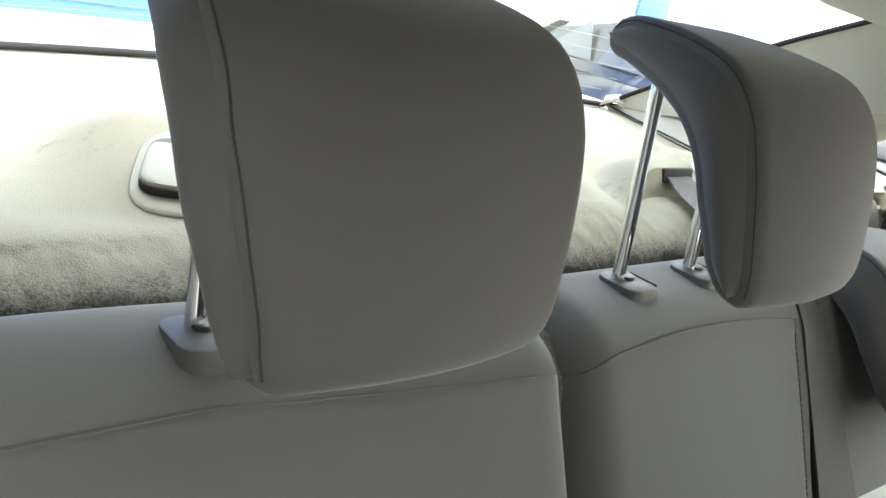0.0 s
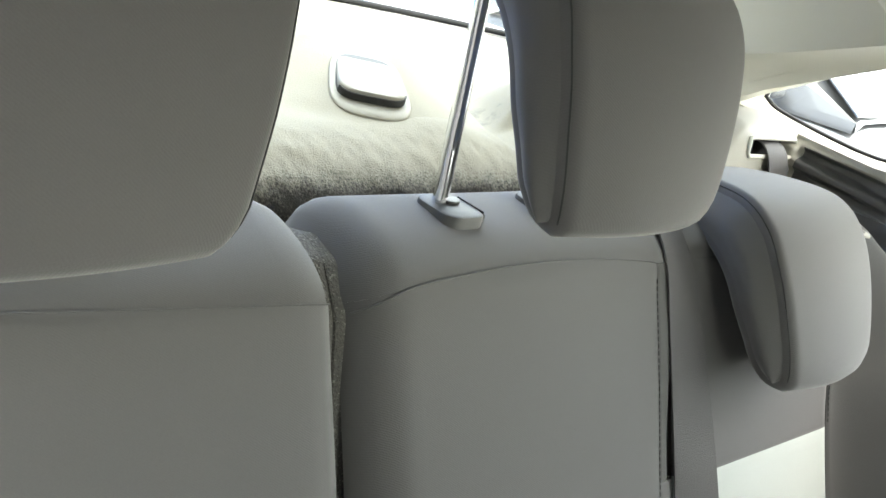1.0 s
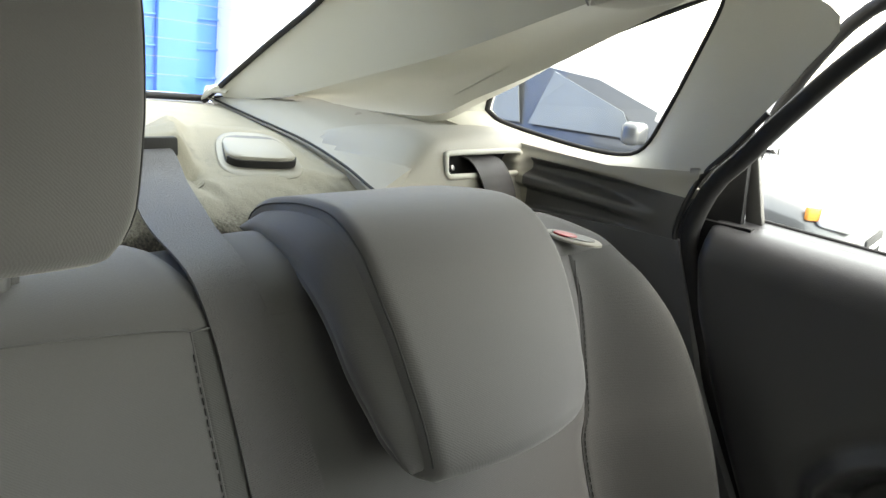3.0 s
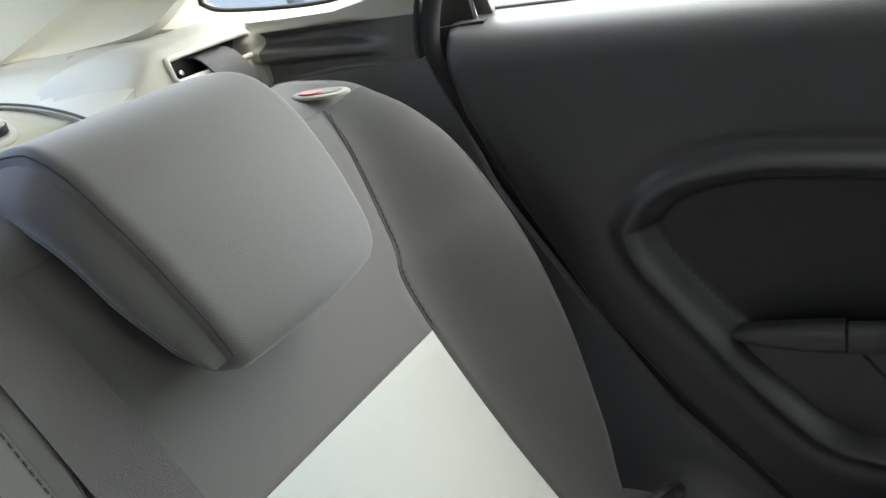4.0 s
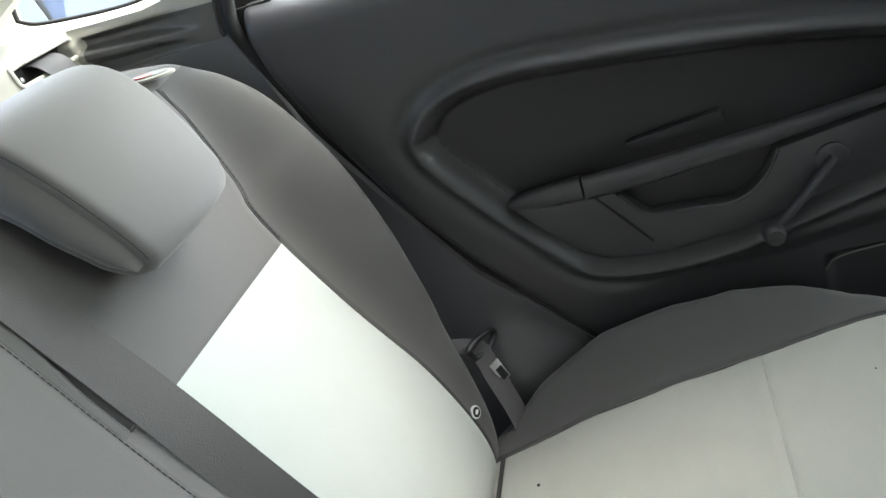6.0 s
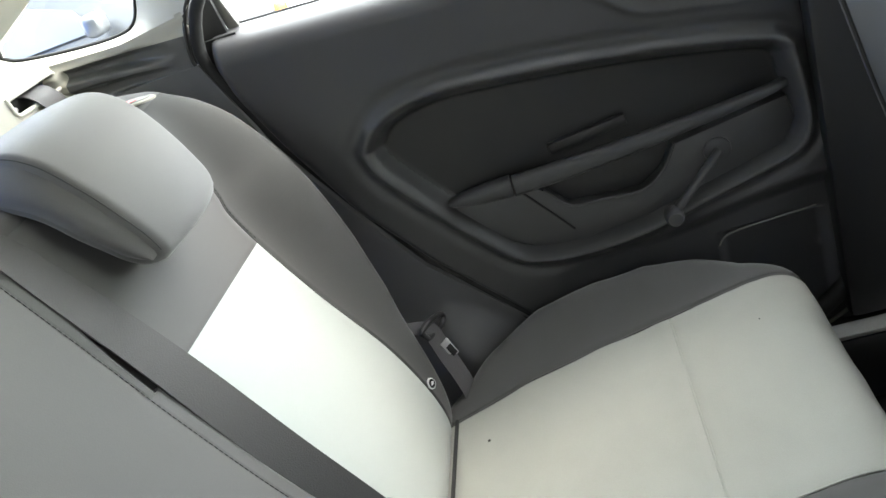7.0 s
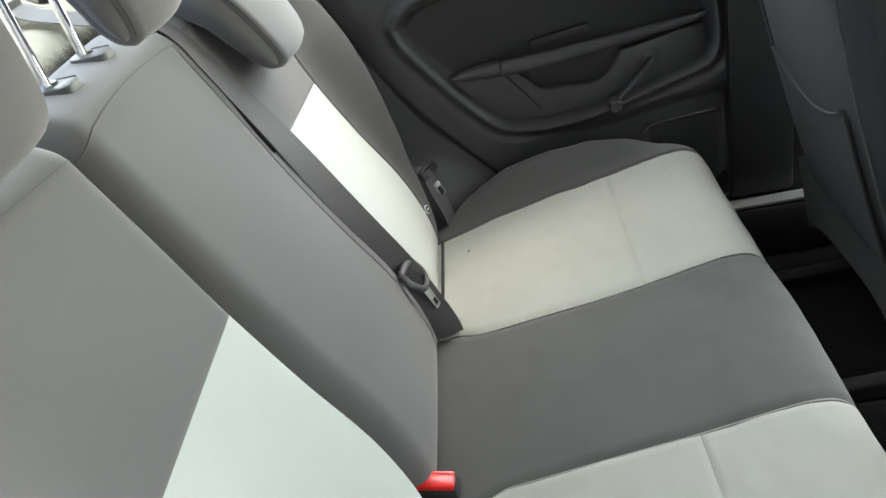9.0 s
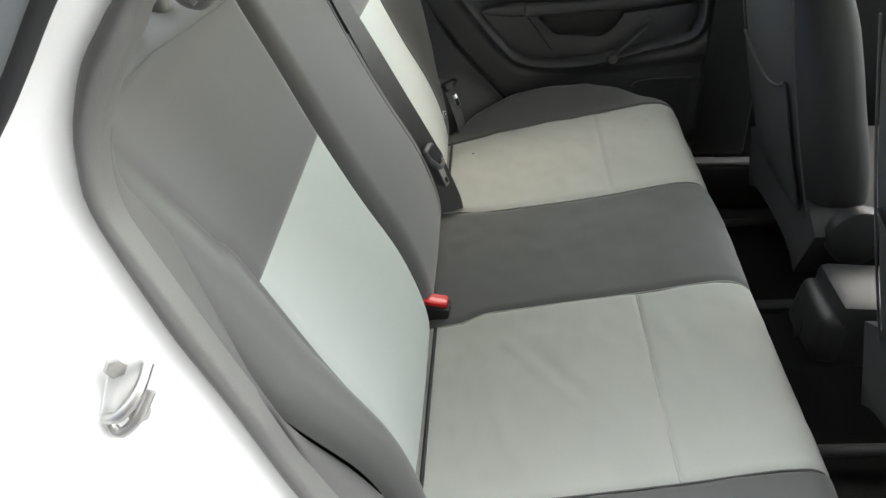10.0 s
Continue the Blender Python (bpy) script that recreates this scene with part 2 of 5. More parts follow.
def spline(points, n):
    """n places along a smooth curve through the points, at even steps of length."""
    p = np.array(points, float)
    q = np.vstack([2 * p[0] - p[1], p, 2 * p[-1] - p[-2]])
    fine = []
    for i in range(1, len(q) - 2):
        for t in np.linspace(0, 1, 16, endpoint=False):
            a, b, c, d = q[i - 1], q[i], q[i + 1], q[i + 2]
            fine.append(0.5 * (2 * b + (c - a) * t + (2 * a - 5 * b + 4 * c - d) * t * t + (3 * b - a - 3 * c + d) * t ** 3))
    fine.append(p[-1])
    fine = np.array(fine)
    run = np.concatenate([[0], np.cumsum(np.linalg.norm(np.diff(fine, axis=0), axis=1))])
    at = np.linspace(0, run[-1], n)
    return np.stack([np.interp(at, run, fine[:, k]) for k in range(fine.shape[1])], axis=1)


def grid_faces(nu, nv, off=0, wrap_u=False, wrap_v=False, flip=False):
    f = []
    for i in range(nu if wrap_u else nu - 1):
        for j in range(nv if wrap_v else nv - 1):
            a, b = i * nv + j, ((i + 1) % nu) * nv + j
            c, d = ((i + 1) % nu) * nv + (j + 1) % nv, i * nv + (j + 1) % nv
            quad = (off + a, off + b, off + c, off + d)
            f.append(quad[::-1] if flip else quad)
    return f


def shell(name, P, thick, mat, parent=None, label="", origin=None, sharp=40.0, away=None):
    """A sheet P[i][j] of places, given thickness on the side away from `away` (or along its normals)."""
    P = np.array(P, float)
    nu, nv, _ = P.shape
    du, dv = np.gradient(P, axis=0), np.gradient(P, axis=1)
    n = np.cross(du, dv)
    n /= np.maximum(np.linalg.norm(n, axis=2, keepdims=True), 1e-9)
    if away is not None:
        side = np.sum(n * (np.array(away) - P), axis=2, keepdims=True)
        n = -n if np.sum(side) > 0 else n
    back = P + n * thick
    verts = np.vstack([P.reshape(-1, 3), back.reshape(-1, 3)])
    m = nu * nv
    faces = grid_faces(nu, nv) + grid_faces(nu, nv, m, flip=True)
    rim = [i * nv for i in range(nu)] + [(nu - 1) * nv + j for j in range(1, nv)] + [i * nv + nv - 1 for i in range(nu - 2, -1, -1)] + [j for j in range(nv - 2, 0, -1)]
    for k, a in enumerate(rim):
        b = rim[(k + 1) % len(rim)]
        faces.append((a, b, b + m, a + m))
    return link(name, verts, faces, mat, parent, label, sharp, origin)


def loft(name, A, B, n, mat, parent=None, thick=0.012, bow=0.0, bow_dir=(0, 0, 1), m=40, label="", away=(0, 0, 0.9), origin=None):
    """A sheet between two curves, bowed across."""
    a, b = spline(A, m), spline(B, m)
    w = np.linspace(0, 1, n)[None, :, None]
    P = a[:, None, :] * (1 - w) + b[:, None, :] * w + np.sin(np.pi * w) * bow * np.array(bow_dir)
    return shell(name, P, thick, mat, parent, label, away=away, origin=origin)


def tube(name, points, r, mat, parent=None, label="", sides=10, n=0, flat=1.0, side_dir=None, closed=False, origin=None):
    """A round or flattened bar along a curve."""
    p = spline(points, n) if n else np.array(points, float)
    k = len(p)
    verts, s = [], None
    for i in range(k):
        t = p[(i + 1) % k] - p[i - 1] if closed else p[min(i + 1, k - 1)] - p[max(i - 1, 0)]
        t = t / np.linalg.norm(t)
        if side_dir is not None:
            s = np.cross(t, np.array(side_dir, float))
        elif s is None:
            s = np.cross(t, np.array((0, 0, 1) if abs(t[2]) < 0.9 else (1, 0, 0), float))
        s = s - t * np.dot(s, t)
        s = s / np.linalg.norm(s)
        u = np.cross(s, t)
        for j in range(sides):
            a = 2 * math.pi * j / sides
            verts.append(p[i] + r * (math.cos(a) * s + math.sin(a) * flat * u))
    faces = grid_faces(k, sides, wrap_u=closed, wrap_v=True)
    if not closed:
        faces += [tuple(range(sides))[::-1], tuple((k - 1) * sides + j for j in range(sides))]
    return link(name, verts, faces, mat, parent, label, 50, origin)


def block(name, centre, size, mat, parent=None, label="", bevel=0.004, turn=(0, 0, 0), taper=(1, 1), origin=None, segments=2):
    """A box with rounded edges; taper narrows its top."""
    bm = bmesh.new()
    bmesh.ops.create_cube(bm, size=1.0)
    for v in bm.verts:
        k = taper if v.co.z > 0 else (1, 1)
        v.co = Vector((v.co.x * size[0] * k[0], v.co.y * size[1] * k[1], v.co.z * size[2]))
    bmesh.ops.bevel(bm, geom=list(bm.edges), offset=min(bevel, min(size) * 0.49), segments=segments, affect="EDGES", profile=0.5)
    m = pose(*centre, *turn)
    verts = [m @ v.co for v in bm.verts]
    bm.verts.index_update()
    faces = [tuple(v.index for v in f.verts) for f in bm.faces]
    bm.free()
    return link(name, verts, faces, mat, parent, label, 35, origin)


def disc(name, centre, axis, r, depth, mat, parent=None, label="", n=24, edge=0.15, origin=None):
    """A round boss with a softened rim; axis points out of its face."""
    q = Vector(axis).normalized().to_track_quat("Z", "Y").to_matrix()
    rings = [(r, 0), (r, depth * (1 - edge * 2)), (r * (1 - edge * 0.3), depth * (1 - edge * 0.6)), (r * (1 - edge), depth)]
    verts, faces = [], []
    for rr, zz in rings:
        for j in range(n):
            a = 2 * math.pi * j / n
            verts.append(Vector(centre) + q @ Vector((rr * math.cos(a), rr * math.sin(a), zz)))
    faces = grid_faces(len(rings), n, wrap_v=True) + [tuple(range(n))[::-1], tuple((len(rings) - 1) * n + j for j in range(n))]
    return link(name, verts, faces, mat, parent, label, 30, origin)


def oval(name, centre, axis, along, a, b, depth, mat, parent=None, label="", n=28):
    """A flat oval boss, its face along axis and its length along `along`."""
    w = Vector(axis).normalized()
    u = (Vector(along) - w * w.dot(Vector(along))).normalized()
    v = w.cross(u)
    verts = []
    for k, h in ((1, 0), (1, depth * .6), (.95, depth * .9), (.85, depth)):
        for j in range(n):
            t = 2 * math.pi * j / n
            verts.append(Vector(centre) + u * a * k * math.cos(t) + v * b * k * math.sin(t) + w * h)
    return link(name, verts, grid_faces(4, n, wrap_v=True) + [tuple(range(n))[::-1], tuple(3 * n + j for j in range(n))], mat, parent, label, 35)


def slab(name, outline, axis, lo, hi, mat, parent=None, label="", bevel=0.0, origin=None):
    """An outline in the plane across `axis` (0, 1 or 2), filled and given depth from lo to hi."""
    def put(p, d):
        p = list(p)
        p.insert(axis, d)
        return Vector(p)
    bm = bmesh.new()
    f = bm.faces.new([bm.verts.new(put(p, lo)) for p in outline])
    g = bmesh.ops.extrude_face_region(bm, geom=[f])
    shift = put((0, 0), hi - lo)
    bmesh.ops.translate(bm, verts=[v for v in g["geom"] if isinstance(v, bmesh.types.BMVert)], vec=shift)
    if bevel:
        bmesh.ops.bevel(bm, geom=list(bm.edges), offset=bevel, segments=2, affect="EDGES", profile=0.5)
    bmesh.ops.triangulate(bm, faces=[f for f in bm.faces if len(f.verts) > 4])
    bm.verts.index_update()
    verts, faces = [v.co.copy() for v in bm.verts], [tuple(v.index for v in f.verts) for f in bm.faces]
    bm.free()
    return link(name, verts, faces, mat, parent, label, 35, origin)


def smooth01(t):
    t = np.clip(t, 0, 1)
    return t * t * (3 - 2 * t)


def mirror_x(points):
    return [(-0.012 - p[0], *p[1:]) for p in points]


# ---- seat profile ----
BACK = spline([(.07, .20), (.036, .26), (.014, .305), (.022, .37), (.055, .46), (.11, .56), (.162, .665), (.207, .765), (.242, .84), (.258, .872),
               (.282, .889), (.318, .897), (.350, .8955), (.374, .882), (.384, .855), (.376, .81), (.345, .70), (.28, .5), (.23, .30)], 400)
BACK_N = np.stack([np.gradient(BACK[:, 1]), -np.gradient(BACK[:, 0])], 1)
BACK_N = -BACK_N / np.linalg.norm(BACK_N, axis=1, keepdims=True)      # towards the sitter, then up over the top
TOP_I = int(np.argmax(BACK[:, 1]))


def row_of(z):
    """The place along the back's profile where its front face has the height z."""
    return float(np.interp(z, BACK[:TOP_I, 1], np.arange(TOP_I)))


def edge_sink(d, r):
    """How far a stuffed panel falls away at the distance d from its border."""
    if d >= r:
        return 0.0
    k = 1 - max(d, 0) / r
    return r * (1 - math.sqrt(max(0.0, 1 - k * k)))


def back_panel(name, x0, x1, i0, i1, mat, parent, lift=None, radii=(0.03, 0.03, 0.0, 0.0), nu=40, nv=60, thick=0.03, label="", puff=0.0):
    """A stuffed cover panel of a seat back between x0(i) and x1(i), along its profile from i0 to i1."""
    P = []
    step = float(np.mean(np.linalg.norm(np.diff(BACK, axis=0), axis=1)))
    for a in np.linspace(0, 1, nu):
        line = []
        for b in np.linspace(0, 1, nv):
            ia, ib = i0(a) if callable(i0) else i0, i1(a) if callable(i1) else i1
            i = ia + (ib - ia) * b
            lo, hi = x0(i) if callable(x0) else x0, x1(i) if callable(x1) else x1
            x = lo + (hi - lo) * a
            sink = 0.0
            for d, r in ((x - lo, radii[0]), (hi - x, radii[1]), ((i - ia) * step, radii[2]), ((ib - i) * step, radii[3])):
                if r:
                    sink = max(sink, edge_sink(d, r))
            out = -sink + puff * math.sin(math.pi * a) * math.sin(math.pi * b)
            if lift:
                out += lift(x, i)
            yz = [np.interp(i, np.arange(400), BACK[:, k]) for k in (0, 1)]
            nn = [np.interp(i, np.arange(400), BACK_N[:, k]) for k in (0, 1)]
            line.append((x, yz[0] + nn[0] * out, yz[1] + nn[1] * out))
        P.append(line)
    return shell(name, P, -thick, mat, parent, label)


def back_point(x, i, out):
    yz = [np.interp(i, np.arange(400), BACK[:, k]) for k in (0, 1)]
    nn = [np.interp(i, np.arange(400), BACK_N[:, k]) for k in (0, 1)]
    return (x, yz[0] + nn[0] * out, yz[1] + nn[1] * out)


BOTTOM, INSERT, CAP, REAR = row_of(.262), row_of(.665), row_of(.866), 330


def height_at(i):
    return float(np.interp(i, np.arange(400), BACK[:, 1])) if i < TOP_I else 0.9


BULGE_Z = [.26, .34, .40, .456, .50, .58, .68, .774, .832, .865, .90]
BULGE = [.0, .004, .008, .014, .030, .055, .070, .060, .036, .016, .0]
OUTER_Z = [.26, .31, .40, .48, .58, .70, .80, .90]
OUTER = [.535, .556, .584, .614, .638, .650, .658, .655]
NEAR_OUTER = [.520, .518, .526, .550, .588, .628, .656, .655]
NEAR_BULGE = [.026, .030, .034, .040, .044, .046, .040, .026, .014, .006, .0]
SEAM_Z = [.26, .665, .74, .82, .87, .90]
SEAM = [.500, .511, .536, .563, .576, .585]


OUTER_LINE, SEAM_LINE, BULGE_LINE = (spline(list(zip(a, b)), 80) for a, b in ((OUTER_Z, OUTER), (SEAM_Z, SEAM), (BULGE_Z, BULGE)))
NEAR_OUTER_LINE, NEAR_BULGE_LINE = (spline(list(zip(a, b)), 80) for a, b in ((OUTER_Z, NEAR_OUTER), (BULGE_Z, NEAR_BULGE)))


def along(line, z):
    """The value at the height z of a smoothed line of (height, value)."""
    return float(np.interp(z, line[:, 0], line[:, 1]))


def far_outer(i):
    return along(OUTER_LINE, height_at(i)) if i < TOP_I else .655


def far_seam(i):
    return along(SEAM_LINE, height_at(i)) if i < TOP_I else .585


def far_lift(x, i):
    s, o = far_seam(i), far_outer(i)
    drop = -.012 * float(smooth01((i - CAP + 14) / 26)) * float(smooth01((x - .46) / .13))
    return drop + along(BULGE_LINE, height_at(i)) * float(smooth01((x - s) / max(0.75 * (o - s), 1e-4))) * (1.0 if i < TOP_I else 0.0)


def near_outer(i):
    return max(-0.135 - (along(NEAR_OUTER_LINE, height_at(i)) if i < TOP_I else .655), -0.738)


def near_seam(i):
    return -0.071 - far_seam(i)


def near_lift(x, i):
    s, o = near_seam(i), near_outer(i)
    top = float(smooth01((i - TOP_I + 14) / 22)) * (.003 + .012 * float(smooth01((-.2 - x) / .36)))
    return top + (along(NEAR_BULGE_LINE, height_at(i)) * float(smooth01((s - x) / max(0.62 * (s - o), 1e-4))) if i < TOP_I else 0.0)


def stitches(name, points, parent, length=.0042, gap=.0022, r=.00045):
    """A row of short sewn stitches along a curve."""
    p = np.array(points, float)
    run = np.concatenate([[0], np.cumsum(np.linalg.norm(np.diff(p, axis=0), axis=1))])
    verts, faces = [], []
    for k in range(int(run[-1] / (length + gap))):
        a, b = (np.array([np.interp(k * (length + gap) + d, run, p[:, c]) for c in range(3)]) for d in (0, length))
        t = (b - a) / np.linalg.norm(b - a)
        u = np.cross(t, (0, -.7, .7))
        u = u / max(np.linalg.norm(u), 1e-6)
        v = np.cross(t, u)
        o = len(verts)
        verts += [q + (u * cu + v * cv) * r for q in (a, b) for cu, cv in ((-1, -1), (1, -1), (1, 1), (-1, 1))]
        faces += [(o, o + 1, o + 2, o + 3), (o + 7, o + 6, o + 5, o + 4)] + [(o + j, o + 4 + j, o + 4 + (j + 1) % 4, o + (j + 1) % 4) for j in range(4)]
    return link(name, verts, faces, STITCH, parent, "row of dark stitches", 30)


def headrest_guide(x, parent, up=0.0):
    """The grey plastic collar in which a headrest post stands."""
    y, z = 0.316, 0.8855 + up
    w_, d_, r_ = .0205, .0235, .013
    corners = [(sx * (w_ - r_), sy * (d_ - r_), a0) for sx, sy, a0 in ((1, 1, 0), (-1, 1, 90), (-1, -1, 180), (1, -1, 270))]
    outline = [(x - .003 + cx_ + r_ * math.cos(radians(a0 + q)), y + cy_ + r_ * math.sin(radians(a0 + q))) for cx_, cy_, a0 in corners for q in (0, 22, 45, 68, 90)]
    g = slab("post_guide", outline, 2, z - .022, z + .0165, GUIDE_PLASTIC, parent, "grey plastic headrest post collar", .0024)
    block("release_tab", (x + .0185, y - .002, z + .006), (.007, .026, .017), GUIDE_PLASTIC, g, "", .0022)
    block("guide_seam", (x + .0155, y - .002, z + .0155), (.0012, .030, .004), BLACK, g, "", .0003)
    disc("post_hole", (x, y + .007, z + 0.0168), (0, 0, 1), 0.0088, 0.0026, DARK_PLASTIC, g, "dark ring round the post")
    return g


# ---- near seat back ----
def near_cap(x):
    """The row of the near back's top seam, which rises towards its outer side."""
    return row_of(.868 + .017 * min(1.0, max(0.0, (-.2 - x) / .27)))


near_back = thing("seat_back", (-0.41, 0.18, 0.26), "upright rear seat back in dark grey cloth with pale insert", "seat back")
back_panel("pale_insert", lambda i: near_seam(i), -0.186, BOTTOM, INSERT, LIGHT_FABRIC, near_back, near_lift, (0.003, 0.034, 0, 0.002), label="pale grey woven cloth insert", puff=0.006)
back_panel("upper_panel", lambda i: near_seam(i), -0.186, INSERT, lambda a: near_cap(-.655 + .469 * a), DARK_FABRIC, near_back, near_lift, (0.003, 0.034, 0.002, 0.0008), label="dark grey cloth shoulder panel")
back_panel("top_cap", lambda i: near_outer(i), -0.186, lambda a: near_cap(-.750 + .564 * a), REAR, DARK_FABRIC, near_back, near_lift, (0.03, 0.034, 0.0008, 0), nv=80, label="dark grey cloth top of the back")
back_panel("side_bolster", lambda i: near_outer(i), near_seam, BOTTOM, row_of(.885), MID_FABRIC, near_back, near_lift, (0.032, 0.003, 0, 0.002), label="dark grey padded cloth side bolster")
tube("top_seam", [back_point(x, near_cap(x), 0.0004 - edge_sink(-.186 - x, .034)) for x in np.linspace(-0.64, -0.19, 50)], 0.0006, SEAM_THREAD, near_back)
tube("bolster_seam", [back_point(near_seam(i), i, -0.0022) for i in np.linspace(BOTTOM + 4, CAP - 2, 50)], 0.0007, SEAM_THREAD, near_back)
for gx in (-0.456, -0.346):
    headrest_guide(gx, near_back, .007)
slab("carpet_edge", [(.27, .30), (.10, .36), (.2, .6), (.275, .845), (.30, .876), (.33, .882), (.362, .872), (.37, .83), (.34, .7)], 0, -0.196, -0.178, FUZZ, near_back, "grey fuzzy carpet edge", 0.004)

# ---- middle and far seat back ----
far_back = thing("seat_back", (0.24, 0.18, 0.26), "wide rear seat back in dark grey cloth with belt channel", "seat back")
def middle_cap(x):
    """The row of the middle back's top seam, highest in the middle."""
    return row_of(.866 + .010 * math.sin(math.pi * min(1.0, max(0.0, (x + .172) / .326))) ** .7)


back_panel("middle_panel", -0.172, 0.154, BOTTOM, lambda a: middle_cap(-.172 + .326 * a), DARK_FABRIC, far_back, None, (0.035, 0.0008, 0, 0.0008), nv=80, label="dark grey cloth middle panel", puff=0.008)
back_panel("edge_strip", 0.154, 0.180, BOTTOM, row_of(.685), DARK_FABRIC, far_back, None, (0.0008, 0.012, 0, 0.001), nu=16, nv=60, label="narrow dark grey cloth edge strip")
# The upper strip's darker cloth stands in for shade beside the belt.
back_panel("edge_guard", 0.154, lambda i: .1685 + .0105 * float(smooth01((height_at(i) - .72) / .10)), row_of(.685), CAP, MID_FABRIC, far_back, None, (0.0008, 0.007, 0.001, 0.0008), nu=16, nv=40, label="narrow cloth edge strip, darkened for the shade beside the belt")
back_panel("middle_cap", -0.172, 0.180, lambda a: middle_cap(-.172 + .352 * a), REAR, DARK_FABRIC, far_back, None, (0.035, 0.02, 0.0008, 0), nv=80, label="dark grey cloth top of the middle back")
back_panel("belt_channel", 0.166, 0.245, row_of(.30), REAR - 20, MID_FABRIC, far_back, lambda x, i: -.024 + .017 * float(smooth01((height_at(i) - .80) / .07)), (0.0, 0.0, 0, 0), nu=12, nv=80, label="sunken dark cloth belt channel")
SLANT = lambda a: row_of(.678 - .013 * a)
back_panel("pale_insert", 0.200, far_seam, BOTTOM, SLANT, LIGHT_FABRIC, far_back, far_lift, (0.018, 0.003, 0, 0.002), label="pale grey woven cloth insert", puff=0.006)
back_panel("upper_panel", 0.200, far_seam, SLANT, CAP, DARK_FABRIC, far_back, far_lift, (0.018, 0.003, 0.002, 0.002), label="dark grey cloth shoulder panel")
back_panel("side_bolster", far_seam, far_outer, BOTTOM, CAP, MID_FABRIC, far_back, far_lift, (0.003, 0.04, 0, 0.002), label="dark grey padded cloth side bolster")
back_panel("far_cap", 0.200, lambda i: far_outer(i), CAP, REAR, DARK_FABRIC, far_back, far_lift, (0.018, 0.04, 0.002, 0), nv=80, label="dark grey cloth top of the back")
tube("top_seam", [back_point(x, middle_cap(x) - 1.5 * (max(0, -.13 - x) / .03) ** 2, 0.0006 - edge_sink(x + .172, .035)) for x in np.linspace(-0.170, 0.172, 60)], 0.0007, SEAM_THREAD, far_back)
tube("strip_seam", [back_point(0.154, i, -0.0012) for i in np.linspace(BOTTOM + 4, CAP, 50)], 0.0009, SEAM_THREAD, far_back)
tube("bolster_seam", [back_point(far_seam(i), i, -0.0022) for i in np.linspace(BOTTOM + 4, CAP - 2, 50)], 0.0007, SEAM_THREAD, far_back)
stitches("strip_stitches", [back_point(0.1525, i, 0.0002) for i in np.linspace(row_of(.40), CAP - 3, 80)], far_back)
stitches("bolster_stitches", [back_point(far_seam(i) + .0025, i, far_lift(far_seam(i) + .0025, i) - 0.0004) for i in np.linspace(row_of(.67), CAP - 3, 60)], far_back)
for gx in (-0.055, 0.055, 0.29, 0.40):
    headrest_guide(gx, far_back)
slab("carpet_edge", [(.27, .30), (.10, .36), (.2, .6), (.275, .845), (.30, .872), (.33, .878), (.362, .868), (.37, .83), (.34, .7)], 0, -0.178, -0.158, FUZZ, far_back, "grey fuzzy carpet edge", 0.004)
bez = oval("release_bezel", (0.583, 0.264, 0.8752), (-0.04, -0.10, 1), (0.30, -0.95, 0.0), 0.029, 0.0150, 0.0032, DECK_PLASTIC, far_back, "pale grey oval release bezel")
oval("release_well", (0.583, 0.264, 0.8787), (-0.04, -0.10, 1), (0.30, -0.95, 0.0), 0.022, 0.0100, 0.0008, TRIM_GREY, bez, "grey release well")
oval("release_flag", (0.578, 0.270, 0.8789), (-0.04, -0.10, 1), (0.30, -0.95, 0.0), 0.012, 0.007, 0.0018, DEEP_RED, bez, "red plastic release flag")
bolster_badge_i = row_of(.374)
badge = disc("child_seat_badge", back_point(0.512, bolster_badge_i, 0.001), (-0.35, -0.9, 0.25), 0.0085, 0.003, WHITE_MARK, far_back, "round black and white badge")
disc("badge_centre", Vector(back_point(0.512, bolster_badge_i, 0.001)) + Vector((-0.35, -0.9, 0.25)) * 0.0026, (-0.35, -0.9, 0.25), 0.0068, 0.001, BLACK, badge)
block("badge_sign", Vector(back_point(0.512, bolster_badge_i, 0.001)) + Vector((-0.35, -0.9, 0.25)) * 0.0037, (0.006, 0.001, 0.006), WHITE_MARK, badge, "", 0.0004, (0, 30, -20))

# ---- cushion ----
SEAT = spline([(.06, .22), (.045, .27), (.02, .298), (-.03, .307), (-.10, .318), (-.22, .338), (-.33, .356), (-.42, .374), (-.465, .380), (-.497, .374), (-.517, .352), (-.520, .31), (-.505, .22), (-.48, .11)], 300)
SEAT_N = np.stack([np.gradient(SEAT[:, 1]), -np.gradient(SEAT[:, 0])], 1)
SEAT_N = SEAT_N / np.linalg.norm(SEAT_N, axis=1, keepdims=True)
SEAT_FRONT = int(np.argmin(SEAT[:, 0]))


def seat_row(y):
    return float(np.interp(-y, -SEAT[:SEAT_FRONT, 0], np.arange(SEAT_FRONT)))


def seat_point(x, i, out=0.0):
    yz = [np.interp(i, np.arange(300), SEAT[:, k]) for k in (0, 1)]
    nn = [np.interp(i, np.arange(300), SEAT_N[:, k]) for k in (0, 1)]
    return (x, yz[0] + nn[0] * out, yz[1] + nn[1] * out)


